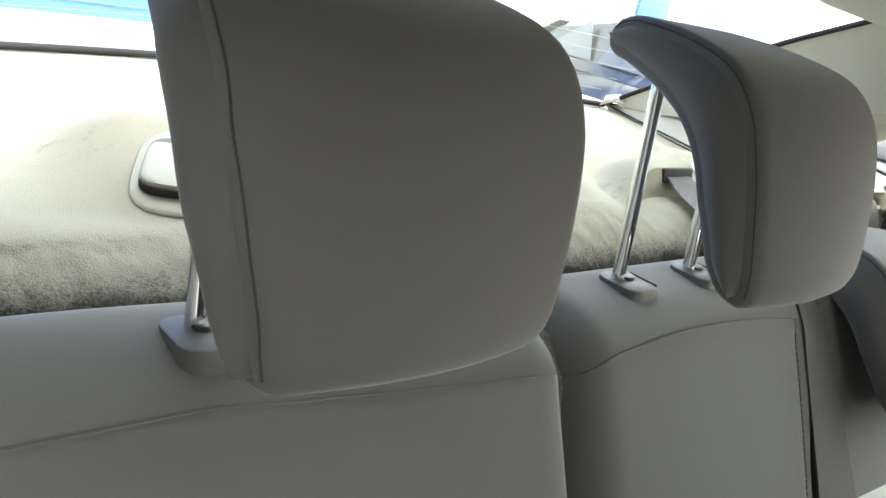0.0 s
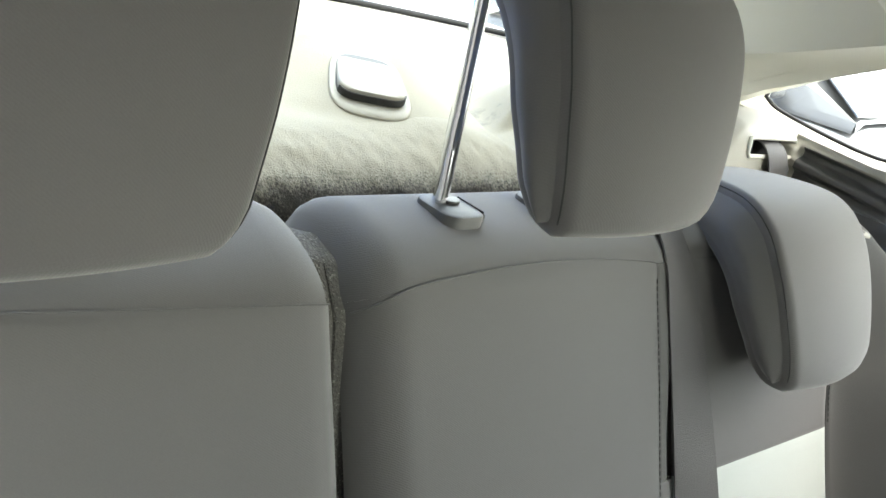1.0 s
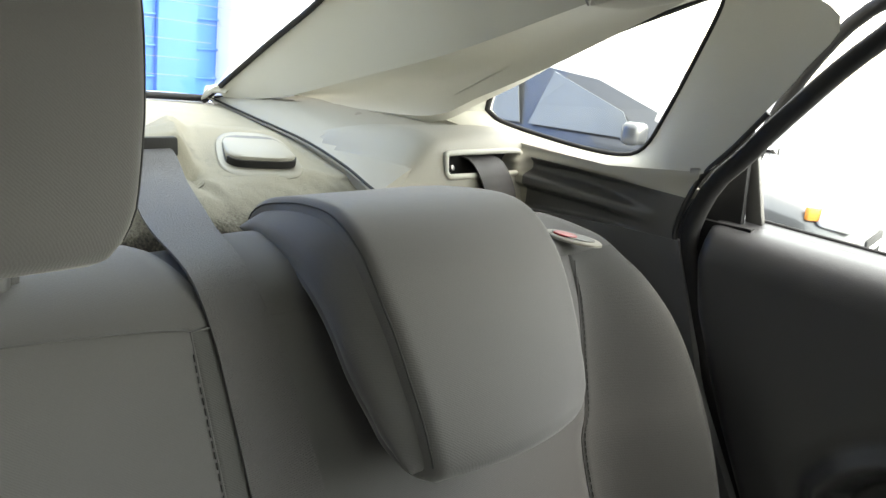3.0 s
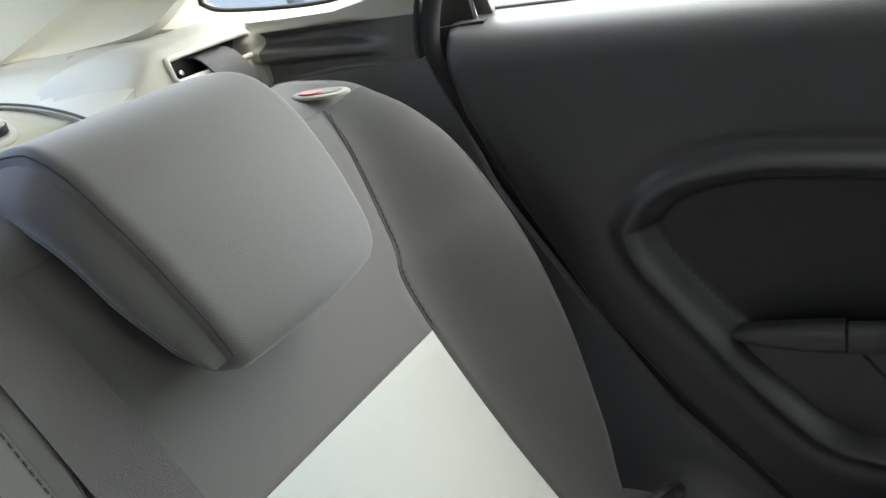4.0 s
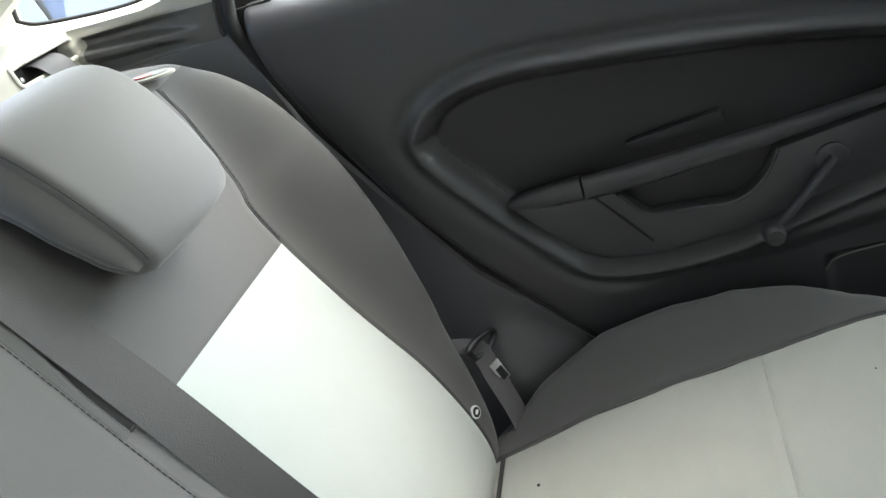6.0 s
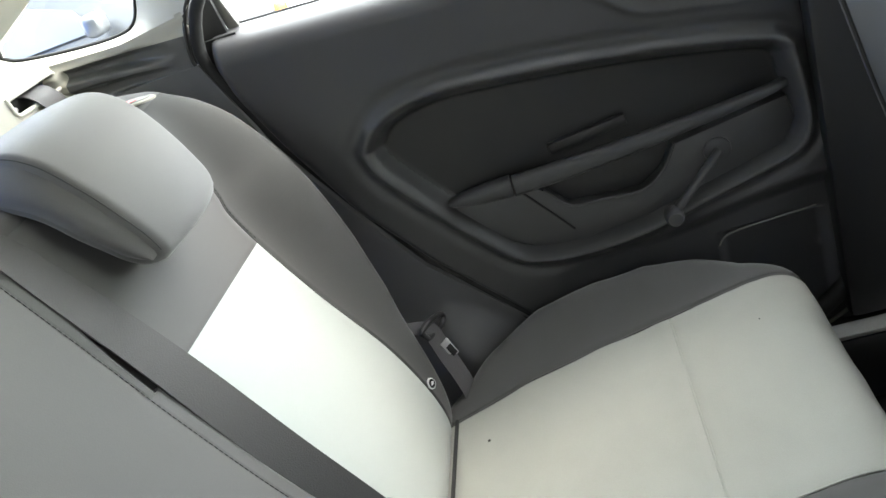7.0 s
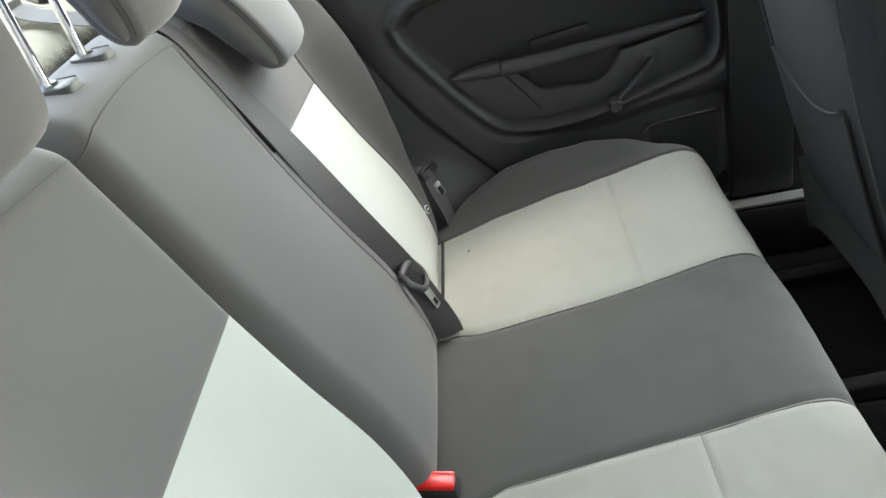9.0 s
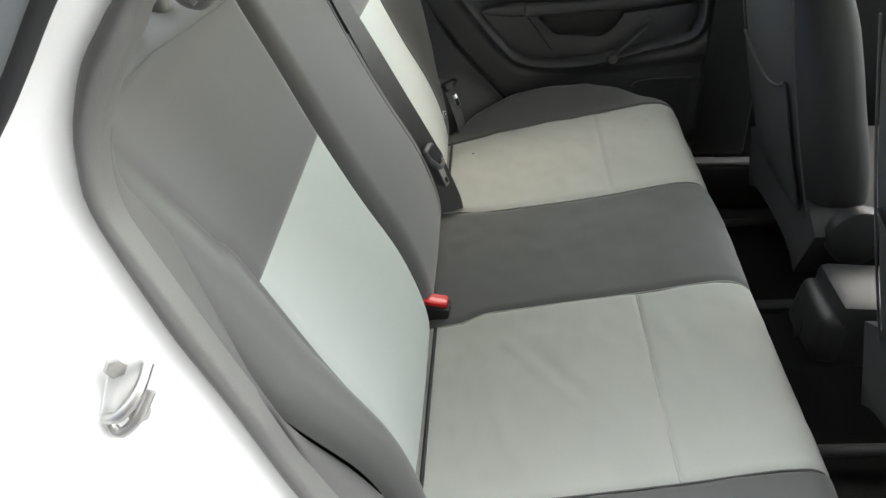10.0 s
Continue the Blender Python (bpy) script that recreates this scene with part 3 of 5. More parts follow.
def seat_panel(name, x0, x1, i0, i1, mat, parent, radii, nu=36, nv=40, lift=None, label=""):
    step = float(np.mean(np.linalg.norm(np.diff(SEAT, axis=0), axis=1)))
    P = []
    for a in np.linspace(0, 1, nu):
        line = []
        for b in np.linspace(0, 1, nv):
            i = i0 + (i1 - i0) * b
            x = x0(i) + (x1(i) - x0(i)) * a
            sink = max([edge_sink(d, r) for d, r in ((x - x0(i), radii[0]), (x1(i) - x, radii[1]), ((i - i0) * step, radii[2]), ((i1 - i) * step, radii[3])) if r] + [0.0])
            wav = 0.0022 * noise.noise(Vector((x * 9, i * 0.05, 3.1))) + 0.0012 * noise.noise(Vector((x * 24, i * 0.12, 7.7)))
            line.append(seat_point(x, i, -sink + wav + (lift(x, i) if lift else 0)))
        P.append(line)
    return shell(name, P, 0.03, mat, parent, label, away=(0.0, -2.0, 3.0))


def edge_line(y_pts, x_pts):
    rows = [seat_row(y) for y in y_pts]
    return lambda i: float(np.interp(i, rows, x_pts))


X_NEAR_OUT = lambda i: -0.70 + 0.03 * float(smooth01((60 - i) / 60))
X_NEAR = edge_line((.03, -.05, -.47, -.51), (-.592, -.585, -.572, -.565))
X_MID_A = edge_line((.03, -.04, -.08, -.49), (-.20, -.19, -.170, -.164))
X_MID_B = edge_line((.03, -.02, -.06, -.25, -.49), (.19, .186, .172, .168, .178))
X_FAR = edge_line((.03, .0, -.12, -.30, -.47), (.500, .507, .540, .556, .561))
X_FAR_OUT = edge_line((.04, .0, -.06, -.15, -.36, -.44, -.49, -.515), (.565, .585, .630, .668, .668, .652, .625, .60))
HUMP = edge_line((.03, -.05, -.152, -.237, -.323, -.396, -.447, -.50), (.0, .030, .050, .055, .046, .024, -.004, -.010))
ALL = 288
R2 = seat_row(-.328)


def crease(x, i):
    """Soft sitting wrinkles in the near cushion."""
    y, out = float(np.interp(i, np.arange(300), SEAT[:, 0])), 0.0
    for (ax, ay), (bx, by), w, h in (((-.27, -.12), (-.41, -.215), .011, .0030), ((-.30, -.16), (-.45, -.26), .016, -.0022), ((-.52, -.13), (-.42, -.10), .012, .0018), ((-.25, -.36), (-.40, -.385), .013, .0016)):
        dx, dy = bx - ax, by - ay
        n2 = dx * dx + dy * dy
        t = ((x - ax) * dx + (y - ay) * dy) / n2
        d = ((x - ax) * dy - (y - ay) * dx) / math.sqrt(n2)
        out += .6 * h * math.exp(-(d / w) ** 2) * float(smooth01((t + .25) / .3)) * float(smooth01((1.25 - t) / .3))
    return out


bench = thing("rear_seat_cushion", (0.0, -0.25, 0.10), "rear bench cushion with pale and dark grey cloth panels", "seat cushion")
seat_panel("near_side_panel", X_NEAR_OUT, X_NEAR, 20, ALL, MID_FABRIC, bench, (0.05, 0.006, 0, 0), nu=20, nv=90, lift=lambda x, i: .35 * HUMP(i) * float(smooth01((X_NEAR(i) - x) / .085)), label="dark grey cloth side panel")
for lo, hi in ((20, R2), (R2, ALL)):
    seat_panel("near_pale_panel", X_NEAR, X_MID_A, lo, hi, CUSHION_LIGHT, bench, (0.004, 0.004, 0.003, 0.003), nu=60, nv=76, lift=crease, label="pale grey cloth panel, slightly soiled")
seat_panel("middle_panel", X_MID_A, X_MID_B, 20, ALL, MID_FABRIC, bench, (0.005, 0.005, 0, 0), nv=90, lift=lambda x, i: 0.004 * math.cos(x / .34 * math.pi), label="dark grey cloth middle panel")
for lo, hi in ((20, R2), (R2, ALL)):
    seat_panel("far_pale_panel", X_MID_B, X_FAR, lo, hi, CUSHION_LIGHT, bench, (0.004, 0.004, 0.003, 0.003), nv=60, label="pale grey cloth panel, slightly soiled")
seat_panel("far_side_panel", X_FAR, X_FAR_OUT, 20, ALL, MID_FABRIC, bench, (0.006, 0.05, 0, 0), nu=24, nv=90, lift=lambda x, i: HUMP(i) * float(smooth01((x - X_FAR(i)) / .085)), label="dark grey cloth side panel")
for fx in (X_NEAR, X_MID_A, X_MID_B, X_FAR):
    tube("panel_seam", [seat_point(fx(i), i, -0.003) for i in np.linspace(30, ALL - 4, 70)], 0.0013, SEAM_THREAD if fx in (X_NEAR, X_FAR) else CUSHION_LIGHT, bench, sides=6)
for lo, hi in ((X_NEAR, X_MID_A), (X_MID_B, X_FAR)):
    tube("cross_seam", [seat_point(x, R2, -0.0026) for x in np.linspace(lo(R2) + .004, hi(R2) - .004, 24)], 0.0012, CUSHION_LIGHT, bench, sides=6)
# Black tubes put in the shade of the gap between cushion and back.
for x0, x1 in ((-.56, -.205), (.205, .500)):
    tube("bite_shade", [(x, .004, .3065) for x in np.linspace(x0, x1, 12)], .0030, BLACK, bench, "black strip for the shade between cushion and back", sides=8)
for n_, (sx, sy) in enumerate(((.437, -.047), (.468, -.437))):
    disc("soil_speck", seat_point(sx, seat_row(sy), 0.0003), (0, 0.1, 1), 0.0022, 0.0009, BLACK, bench, "tiny dark speck", n=8)


# ---- headrests ----
OUT_YZ = [(.203, .930), (.193, .938), (.190, .958), (.196, .993), (.208, 1.038), (.226, 1.078), (.256, 1.104), (.306, 1.116), (.358, 1.120), (.380, 1.118), (.394, 1.111), (.399, 1.100)]
IN_YZ = [(.203, .930), (.220, .936), (.232, .953), (.241, .976), (.252, 1.001), (.267, 1.030), (.290, 1.053), (.325, 1.069), (.368, 1.081), (.384, 1.083), (.395, 1.090), (.399, 1.100)]


def headrest(cx, dy, dz, label, lean=0.0, wide=1.0, pinch=.006, narrow=.62, skew=0.0):
    """A hooked rear headrest on two chrome posts; dy, dz shift it from its raised place."""
    root = thing("headrest", (cx, .31 + dy, .93 + dz), label, "headrest", "rear headrests")
    o, n_ = spline(OUT_YZ, 44), spline(IN_YZ, 44)
    c_, s_ = math.cos(radians(lean)), math.sin(radians(lean))
    turn = lambda p: np.stack([.2 + (p[:, 0] - .2) * c_ + (p[:, 1] - .93) * s_, .93 - (p[:, 0] - .2) * s_ + (p[:, 1] - .93) * c_], 1)
    taper = np.concatenate([np.interp(o[:, 0], [.19, .25, .40], [1, 1, narrow]), np.interp(n_[-2:0:-1, 0], [.19, .25, .40], [1, 1, narrow])])
    base_w = np.concatenate([np.interp(q[:, 1], [.93, .955, 1.0, 1.05, 1.09, 1.12], [.082, .091, .099, .105, .106, .102]) for q in (o, n_[-2:0:-1])]) * taper * wide * (1 + (wide - 1) * .7 * np.clip((np.concatenate([o[:, 1], n_[-2:0:-1, 1]]) - .97) / .08, 0, 1))
    o, n_ = turn(o) + (dy, dz), turn(n_) + (dy, dz)
    ring = np.vstack([o, n_[-2:0:-1]])
    k = len(ring)
    draw = np.zeros(k)                                         # the worn front cover sits drawn to one side
    draw[:len(o)] = pinch * np.sin(math.pi * np.linspace(.06, .94, len(o)))
    tan = np.roll(ring, -1, 0) - np.roll(ring, 1, 0)
    nrm = np.stack([-tan[:, 1], tan[:, 0]], 1)
    nrm /= np.linalg.norm(nrm, axis=1, keepdims=True)
    R = 0.010

    def section(t):
        line = []
        for (y, z), nn, h, d_ in zip(ring, nrm, base_w, draw):
            x = t * h
            d = h - abs(x)
            ins = edge_sink(d, R)
            front = -0.014 * (1 - t * t) * max(0.0, -nn[0])
            line.append((cx + x + d_ * (1 - t) / 2 + skew * min(1.0, max(0.0, (y - .20) / .14)), y - nn[0] * ins + front, z - nn[1] * ins))
        return line
    ts = np.concatenate([-1 + 0.15 * (1 - np.cos(np.linspace(0, math.pi / 2, 7))), np.linspace(-.82, .82, 19), 1 - 0.15 * (1 - np.cos(np.linspace(math.pi / 2, 0, 7)))])
    secs = [section(t) for t in ts]
    verts = [p for s_ in secs for p in s_]
    link("cover", verts, grid_faces(len(ts), k, wrap_v=True), DARK_FABRIC, root, "dark grey woven cloth cover", 60)
    m = len(o)
    for side in (-1, 1):
        edge = np.array(secs[0] if side < 0 else secs[-1])
        oo = edge[:m]
        ii = np.vstack([edge[0], edge[m:][::-1], edge[m - 1]])
        W = np.linspace(0, 1, 9)
        V = [tuple(oo[j] * (1 - w) + ii[j] * w + np.array([side * 0.009 * math.sin(math.pi * w), 0, 0])) for j in range(m) for w in W]
        link("side_panel", V, grid_faces(m, 9), DARK_FABRIC, root, "dark grey cloth side panel", 60)
        tube("piping", [tuple(p + np.array([side * 0.0002, 0, 0])) for p in np.array(secs[2 if side < 0 else -3])[2:m - 1]], 0.0007, STITCH, root, "dark sewn edge seam", sides=6)
    for px in (-.055, .055):
        high = max(1.075 + dz * .95, .90) if dz > -.1 else .90
        tube("post", [(cx + px, .322, .885), (cx + px, .322 + .09 * (high - .885) * .5, (.885 + high) / 2), (cx + px, .322 + .09 * (high - .885), high)], 0.0060, CHROME, root, "polished chrome headrest post", sides=16)
    return root


headrest(-0.405, 0.004, 0.003, "raised dark grey cloth headrest above near seat", lean=1.0, wide=1.07, pinch=.012)
headrest(-0.008, 0.0, 0.0, "raised dark grey cloth headrest above middle seat")
headrest(0.337, -0.056, -0.152, "lowered dark grey cloth headrest on far seat back", lean=15.0, wide=1.03, pinch=.017, narrow=.68, skew=.016)

# ---- parcel shelf ----
shelf = thing("parcel_shelf", (-0.02, 0.6, 0.85), "beige felt parcel shelf behind the rear seat", "parcel shelf")


def channel(x, y):
    """Places across and along the sunken belt channel of the shelf."""
    u, v = x - .106, y - .427
    return .898 * u - .44 * v, .44 * u + .898 * v


COVERS = ((-.376, .528), (.012, .528), (.393, .512))


def shelf_z(x, y):
    z = 0.908 + 0.024 * float(smooth01((y - .45) / .5))
    for cx, cy in COVERS:                                      # raised pads that tilt the anchor covers forward
        u, v = .906 * (x - cx) - .423 * (y - cy), .423 * (x - cx) + .906 * (y - cy)
        ramp = min(1.0, max(0.0, (v + .066) / .132))
        ramp = ramp * ramp / .28 if ramp < .14 else ramp - .07
        z += (.048 if cx < .3 else .029) * ramp * float(smooth01((.20 - v) / .125)) * float(smooth01((.130 - abs(u)) / .090)) * float(smooth01((float(np.interp(y, [.385, .47, .604, .75, .90], [.43, .47, .53, .57, .605])) - .006 - x) / .060))
    a, b = channel(x, y)
    z -= 0.011 * float(smooth01(a / .020)) * float(smooth01((.166 - a) / .012)) * float(smooth01((b + .06) / .03)) * float(smooth01((.262 - b) / .035))
    rise = .25 * float(smooth01((y - .44) / .05)) + .75 * float(smooth01((y - .493) / .014))
    z += .046 * rise * float(smooth01((.66 - y) / .13)) * float(smooth01((a - .02) / .05)) * float(smooth01((.168 - a) / .028))
    return z


P = []
for x in np.linspace(-.66, .60, 200):
    line = []
    for y in np.linspace(.474, 1.0 - .12 * abs((x + .02) / .6) ** 2.4, 130):
        line.append((x, y, shelf_z(x, y) + .0008 * noise.noise(Vector((x * 40, y * 40, 2.0)))))
    P.append(line)
shell("shelf_top", P, 0.012, SHELF_FELT, shelf, "beige felt covering", away=(0, .6, 3))
EDGE = spline([(.392, .78), (.390, .83), (.392, .860), (.399, .878), (.411, .889), (.429, .8990), (.450, .9054), (.467, .9076), (.480, .9079)], 44)


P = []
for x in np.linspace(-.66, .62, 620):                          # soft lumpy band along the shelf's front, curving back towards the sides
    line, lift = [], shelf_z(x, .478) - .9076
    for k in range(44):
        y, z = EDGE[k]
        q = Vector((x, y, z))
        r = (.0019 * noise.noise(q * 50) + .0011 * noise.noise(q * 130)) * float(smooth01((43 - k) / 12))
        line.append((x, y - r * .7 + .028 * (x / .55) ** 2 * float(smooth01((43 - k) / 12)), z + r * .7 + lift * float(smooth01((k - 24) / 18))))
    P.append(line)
shell("fuzzy_edge", P, 0.01, FUZZ_EDGE, shelf, "fuzzy front edge, dark low down, fading into beige felt", away=(0, 0, 3))


def anchor_cover(cx, cy, label):
    """A flap cover over a child seat anchor, in an oval base."""
    zc = shelf_z(cx, cy)
    root = thing("anchor_cover", (cx, cy, zc), label, "anchor cover", "anchor covers on the shelf")
    place = Matrix.Translation((cx, cy, zc + .0015)) @ Matrix.Rotation(radians(-25), 4, "Z") @ Matrix.Rotation(radians(21.0 if cx < .3 else 15.5), 4, "X")
    n_ = 36

    def ring(sx, sy, z, dy=0.0, p=3.2):
        pts = []
        for j in range(n_):
            a = 2 * math.pi * j / n_
            c, s_ = math.cos(a), math.sin(a)
            x, y = sx * math.copysign(abs(c) ** (2 / p), c), sy * math.copysign(abs(s_) ** (2 / p), s_)
            pts.append((x * (1 - .12 * y / sy), y + dy, z(y + dy) if callable(z) else z))
        return pts

    def stack(name, levels, mat, text):
        verts = [place @ Vector(p) for l in levels for p in l]
        k = len(levels)
        return link(name, verts, grid_faces(k, n_, wrap_v=True) + [tuple(range(n_))[::-1], tuple(range((k - 1) * n_, k * n_))], mat, root, text, 45)
    stack("base", [ring(.0385, .053, -.007), ring(.0385, .053, .0002), ring(.0375, .0515, .0016), ring(.034, .046, .0020), ring(.030, .041, .0020)], COVER_PLASTIC, "beige plastic oval base")
    # A dark ring draws in the shadow gap round the flap.
    stack("well", [ring(.0319, .0379, .001, .003, 4.2), ring(.0319, .0379, .0026, .003, 4.2)], DARK_PLASTIC, "dark ring for the shadow gap round the flap")
    hood = lambda h: (lambda y: .0022 + h * float(smooth01((.044 - y) / .085)))
    stack("flap", [ring(.0300, .036, .001, .003, 4.2), ring(.0312, .0370, hood(.004), .003, 4.2), ring(.0310, .0368, hood(.0085), .003, 4.2), ring(.0298, .0355, hood(.0102), .003, 4.2), ring(.026, .031, hood(.0108), .003, 4.2), ring(.014, .017, hood(.0114), .003, 4.2), ring(.005, .006, hood(.0116), .003, 4.2)], COVER_PLASTIC, "beige plastic hinged flap")
    # A black strip puts in the shade under the flap's raised front.
    low, high = ring(.0322, .0384, .0022, .003, 4.2), ring(.0322, .0384, hood(.0072), .003, 4.2)
    inner, top = ring(.029, .034, .0022, .003, 4.2), ring(.029, .034, hood(.0072), .003, 4.2)
    arc = range(21, 35)
    link("mouth_shade", [place @ Vector(q[j]) for j in arc for q in (low, high, top, inner)], grid_faces(len(arc), 4, wrap_v=True) + [(3, 2, 1, 0), tuple(range(4 * len(arc) - 4, 4 * len(arc)))], BLACK, root, "black strip for the shade under the flap")
    return root


for (cx, cy), seat in zip(COVERS, ("near", "middle", "far")):
    anchor_cover(cx, cy, "beige anchor cover with flap behind " + seat + " seat")
block("belt_slot", (.268, .5062, .934), (.064, .014, .018), BLACK, shelf, "black belt outlet slot", .003, (-6, 0, 0))
tube("pillar_foot_joint", [(.603, .885, .9405), (.608, .80, .9515), (.610, .735, .9610)], .0022, BLACK, shelf, "dark joint at the pillar foot", n=12)


# ---- belts ----
def ribbon(name, centre, across, width, mat, parent=None, label="", thick=0.0018, n=60):
    """Webbing along a curve, its width lying along the given directions."""
    c, a = spline(centre, n), spline(across, n)
    a /= np.linalg.norm(a, axis=1, keepdims=True)
    W = np.linspace(-.5, .5, 5)
    P = [[tuple(c[i] + a[i] * width * w) for w in W] for i in range(n)]
    return shell(name, P, thick, mat, parent, label)


belt = thing("middle_seat_belt", (.2, .2, .6), "dark grey webbing belt lying across the middle seat back", "seat belt")
ribbon("webbing", [(.268, .518, .934), (.267, .496, .931), (.258, .470, .921), (.240, .432, .915), (.208, .350, .903), (.191, .284, .8915), (.190, .252, .861), (.192, .230, .820), (.193, .166, .70), (.193, .098, .56), (.199, .043, .445), (.197, .018, .385), (.195, -.004, .325), (.190, -.010, .280)],
       [(1, -.05, 0), (1, -.1, 0), (1, -.2, 0), (1, -.2, 0), (1, -.25, 0), (1, -.15, .05), (1, -.1, .08), (1, -.05, 0), (1, .06, -.05), (1, .06, -.08), (1, -.25, .0), (.8, -.75, .0), (.35, -1, .0), (.1, -1, .0)], .047, WEBBING, belt, "dark ribbed webbing", n=90)
tongue = tube("tongue_loop", [(.164, .041, .447), (.189, .036, .449), (.212, .030, .443), (.221, .024, .431), (.216, .014, .417), (.193, .009, .409), (.171, .015, .414), (.160, .030, .431)], .0062, GUIDE_PLASTIC, belt, "grey plastic belt tongue loop", n=40, closed=True, flat=.8)
block("tongue_plate", (.197, .006, .383), (.022, .003, .044), STEEL, tongue, "bright steel tongue plate", .001, (-20, -8, -24))
block("tongue_hole", (.194, .0028, .373), (.009, .003, .012), BLACK, tongue, "", .0008, (-20, -8, -24))

far_belt = thing("outer_seat_belt", (.60, .1, .35), "dark webbing belt with tongue beside far seat back", "seat belt")
ribbon("shoulder_webbing", [(.622, .436, .929), (.622, .415, .928), (.626, .4025, .917), (.636, .395, .890), (.645, .392, .84), (.640, .388, .78)], [(1, -.06, 0)] * 6, .050, WEBBING, far_belt, "webbing leaving the reel slot", n=24)
ribbon("lap_webbing", [(.575, .085, .435), (.590, .045, .425), (.598, .018, .408), (.582, .004, .375), (.566, -.010, .34), (.556, -.018, .305)], [(.7, -.5, .1), (.7, -.55, .1), (.8, -.5, .1), (.8, -.5, .1), (.8, -.5, .1), (.8, -.5, .1)], .031, WEBBING, far_belt, "dark ribbed webbing", n=30)
loop = tube("tongue_loop", [(.584, .028, .417), (.606, .014, .420), (.630, .002, .414), (.634, -.001, .404), (.612, .007, .399), (.587, .021, .402)], .0046, DARK_PLASTIC, far_belt, "dark plastic belt tongue loop", n=30, closed=True)
block("tongue_plate", (.588, -.004, .376), (.016, .003, .030), STEEL, loop, "bright steel tongue plate", .001, (-20, -10, -44))
block("tongue_hole", (.587, -.0064, .373), (.010, .003, .018), BLACK, loop, "", .0006, (-20, -10, -44))

buckle = thing("belt_buckle", (-.155, .01, .30), "black belt buckle with red button in the seat gap", "buckle")
block("housing", (-.158, .010, .308), (.034, .056, .036), BLACK, buckle, "black plastic housing", .005, (8, 0, -4))
block("release_button", (-.157, .010, .3275), (.024, .050, .010), RED, buckle, "red plastic push button", .003, (8, 0, -4))
block("button_edge", (-.143, .010, .326), (.006, .048, .012), RED, buckle, "", .0015, (8, 0, -4))


# ---- body: pillars, roof, quarter trims ----
GLASS_EDGE = [(.60, .90, .935), (.585, .75, 1.02), (.57, .65, 1.07), (.56, .58, 1.11), (.53, .43, 1.175), (.505, .34, 1.208)]
CREASE = [(.603, .80, .945), (.612, .73, .962), (.62, .60, 1.0), (.62, .456, 1.042), (.612, .298, 1.095)]
TRIM_TOP = [(.62, .66, .957), (.644, .52, .962), (.675, .47, .99), (.70, .40, 1.030), (.70, .30, 1.082), (.682, .20, 1.128)]
RAIL_IN = [(.612, .298, 1.095), (.606, .15, 1.130), (.60, -.05, 1.165), (.59, -.3, 1.19), (.58, -.7, 1.20), (.56, -1.2, 1.17), (.54, -1.5, 1.12)]
RAIL_OUT = [(.682, .20, 1.128), (.676, .10, 1.150), (.67, -.05, 1.178), (.66, -.3, 1.198), (.655, -.7, 1.20), (.65, -1.2, 1.16), (.64, -1.5, 1.10)]
HOLE = [(.499, .972), (.489, .998), (.413, 1.042), (.343, 1.075), (.278, 1.102), (.228, 1.121), (.217, 1.115), (.237, 1.055), (.261, .993), (.278, .959), (.305, .946), (.369, .947), (.469, .959)]
COLLAR = [(.655, .535, .962), (.668, .500, .990), (.695, .415, 1.045), (.695, .340, 1.078), (.690, .270, 1.110), (.684, .190, 1.140), (.680, .090, 1.105), (.684, .112, 1.055), (.687, .144, 1.010), (.688, .170, .975), (.687, .196, .946), (.694, .300, .935), (.700, .380, .938), (.680, .480, .948)]


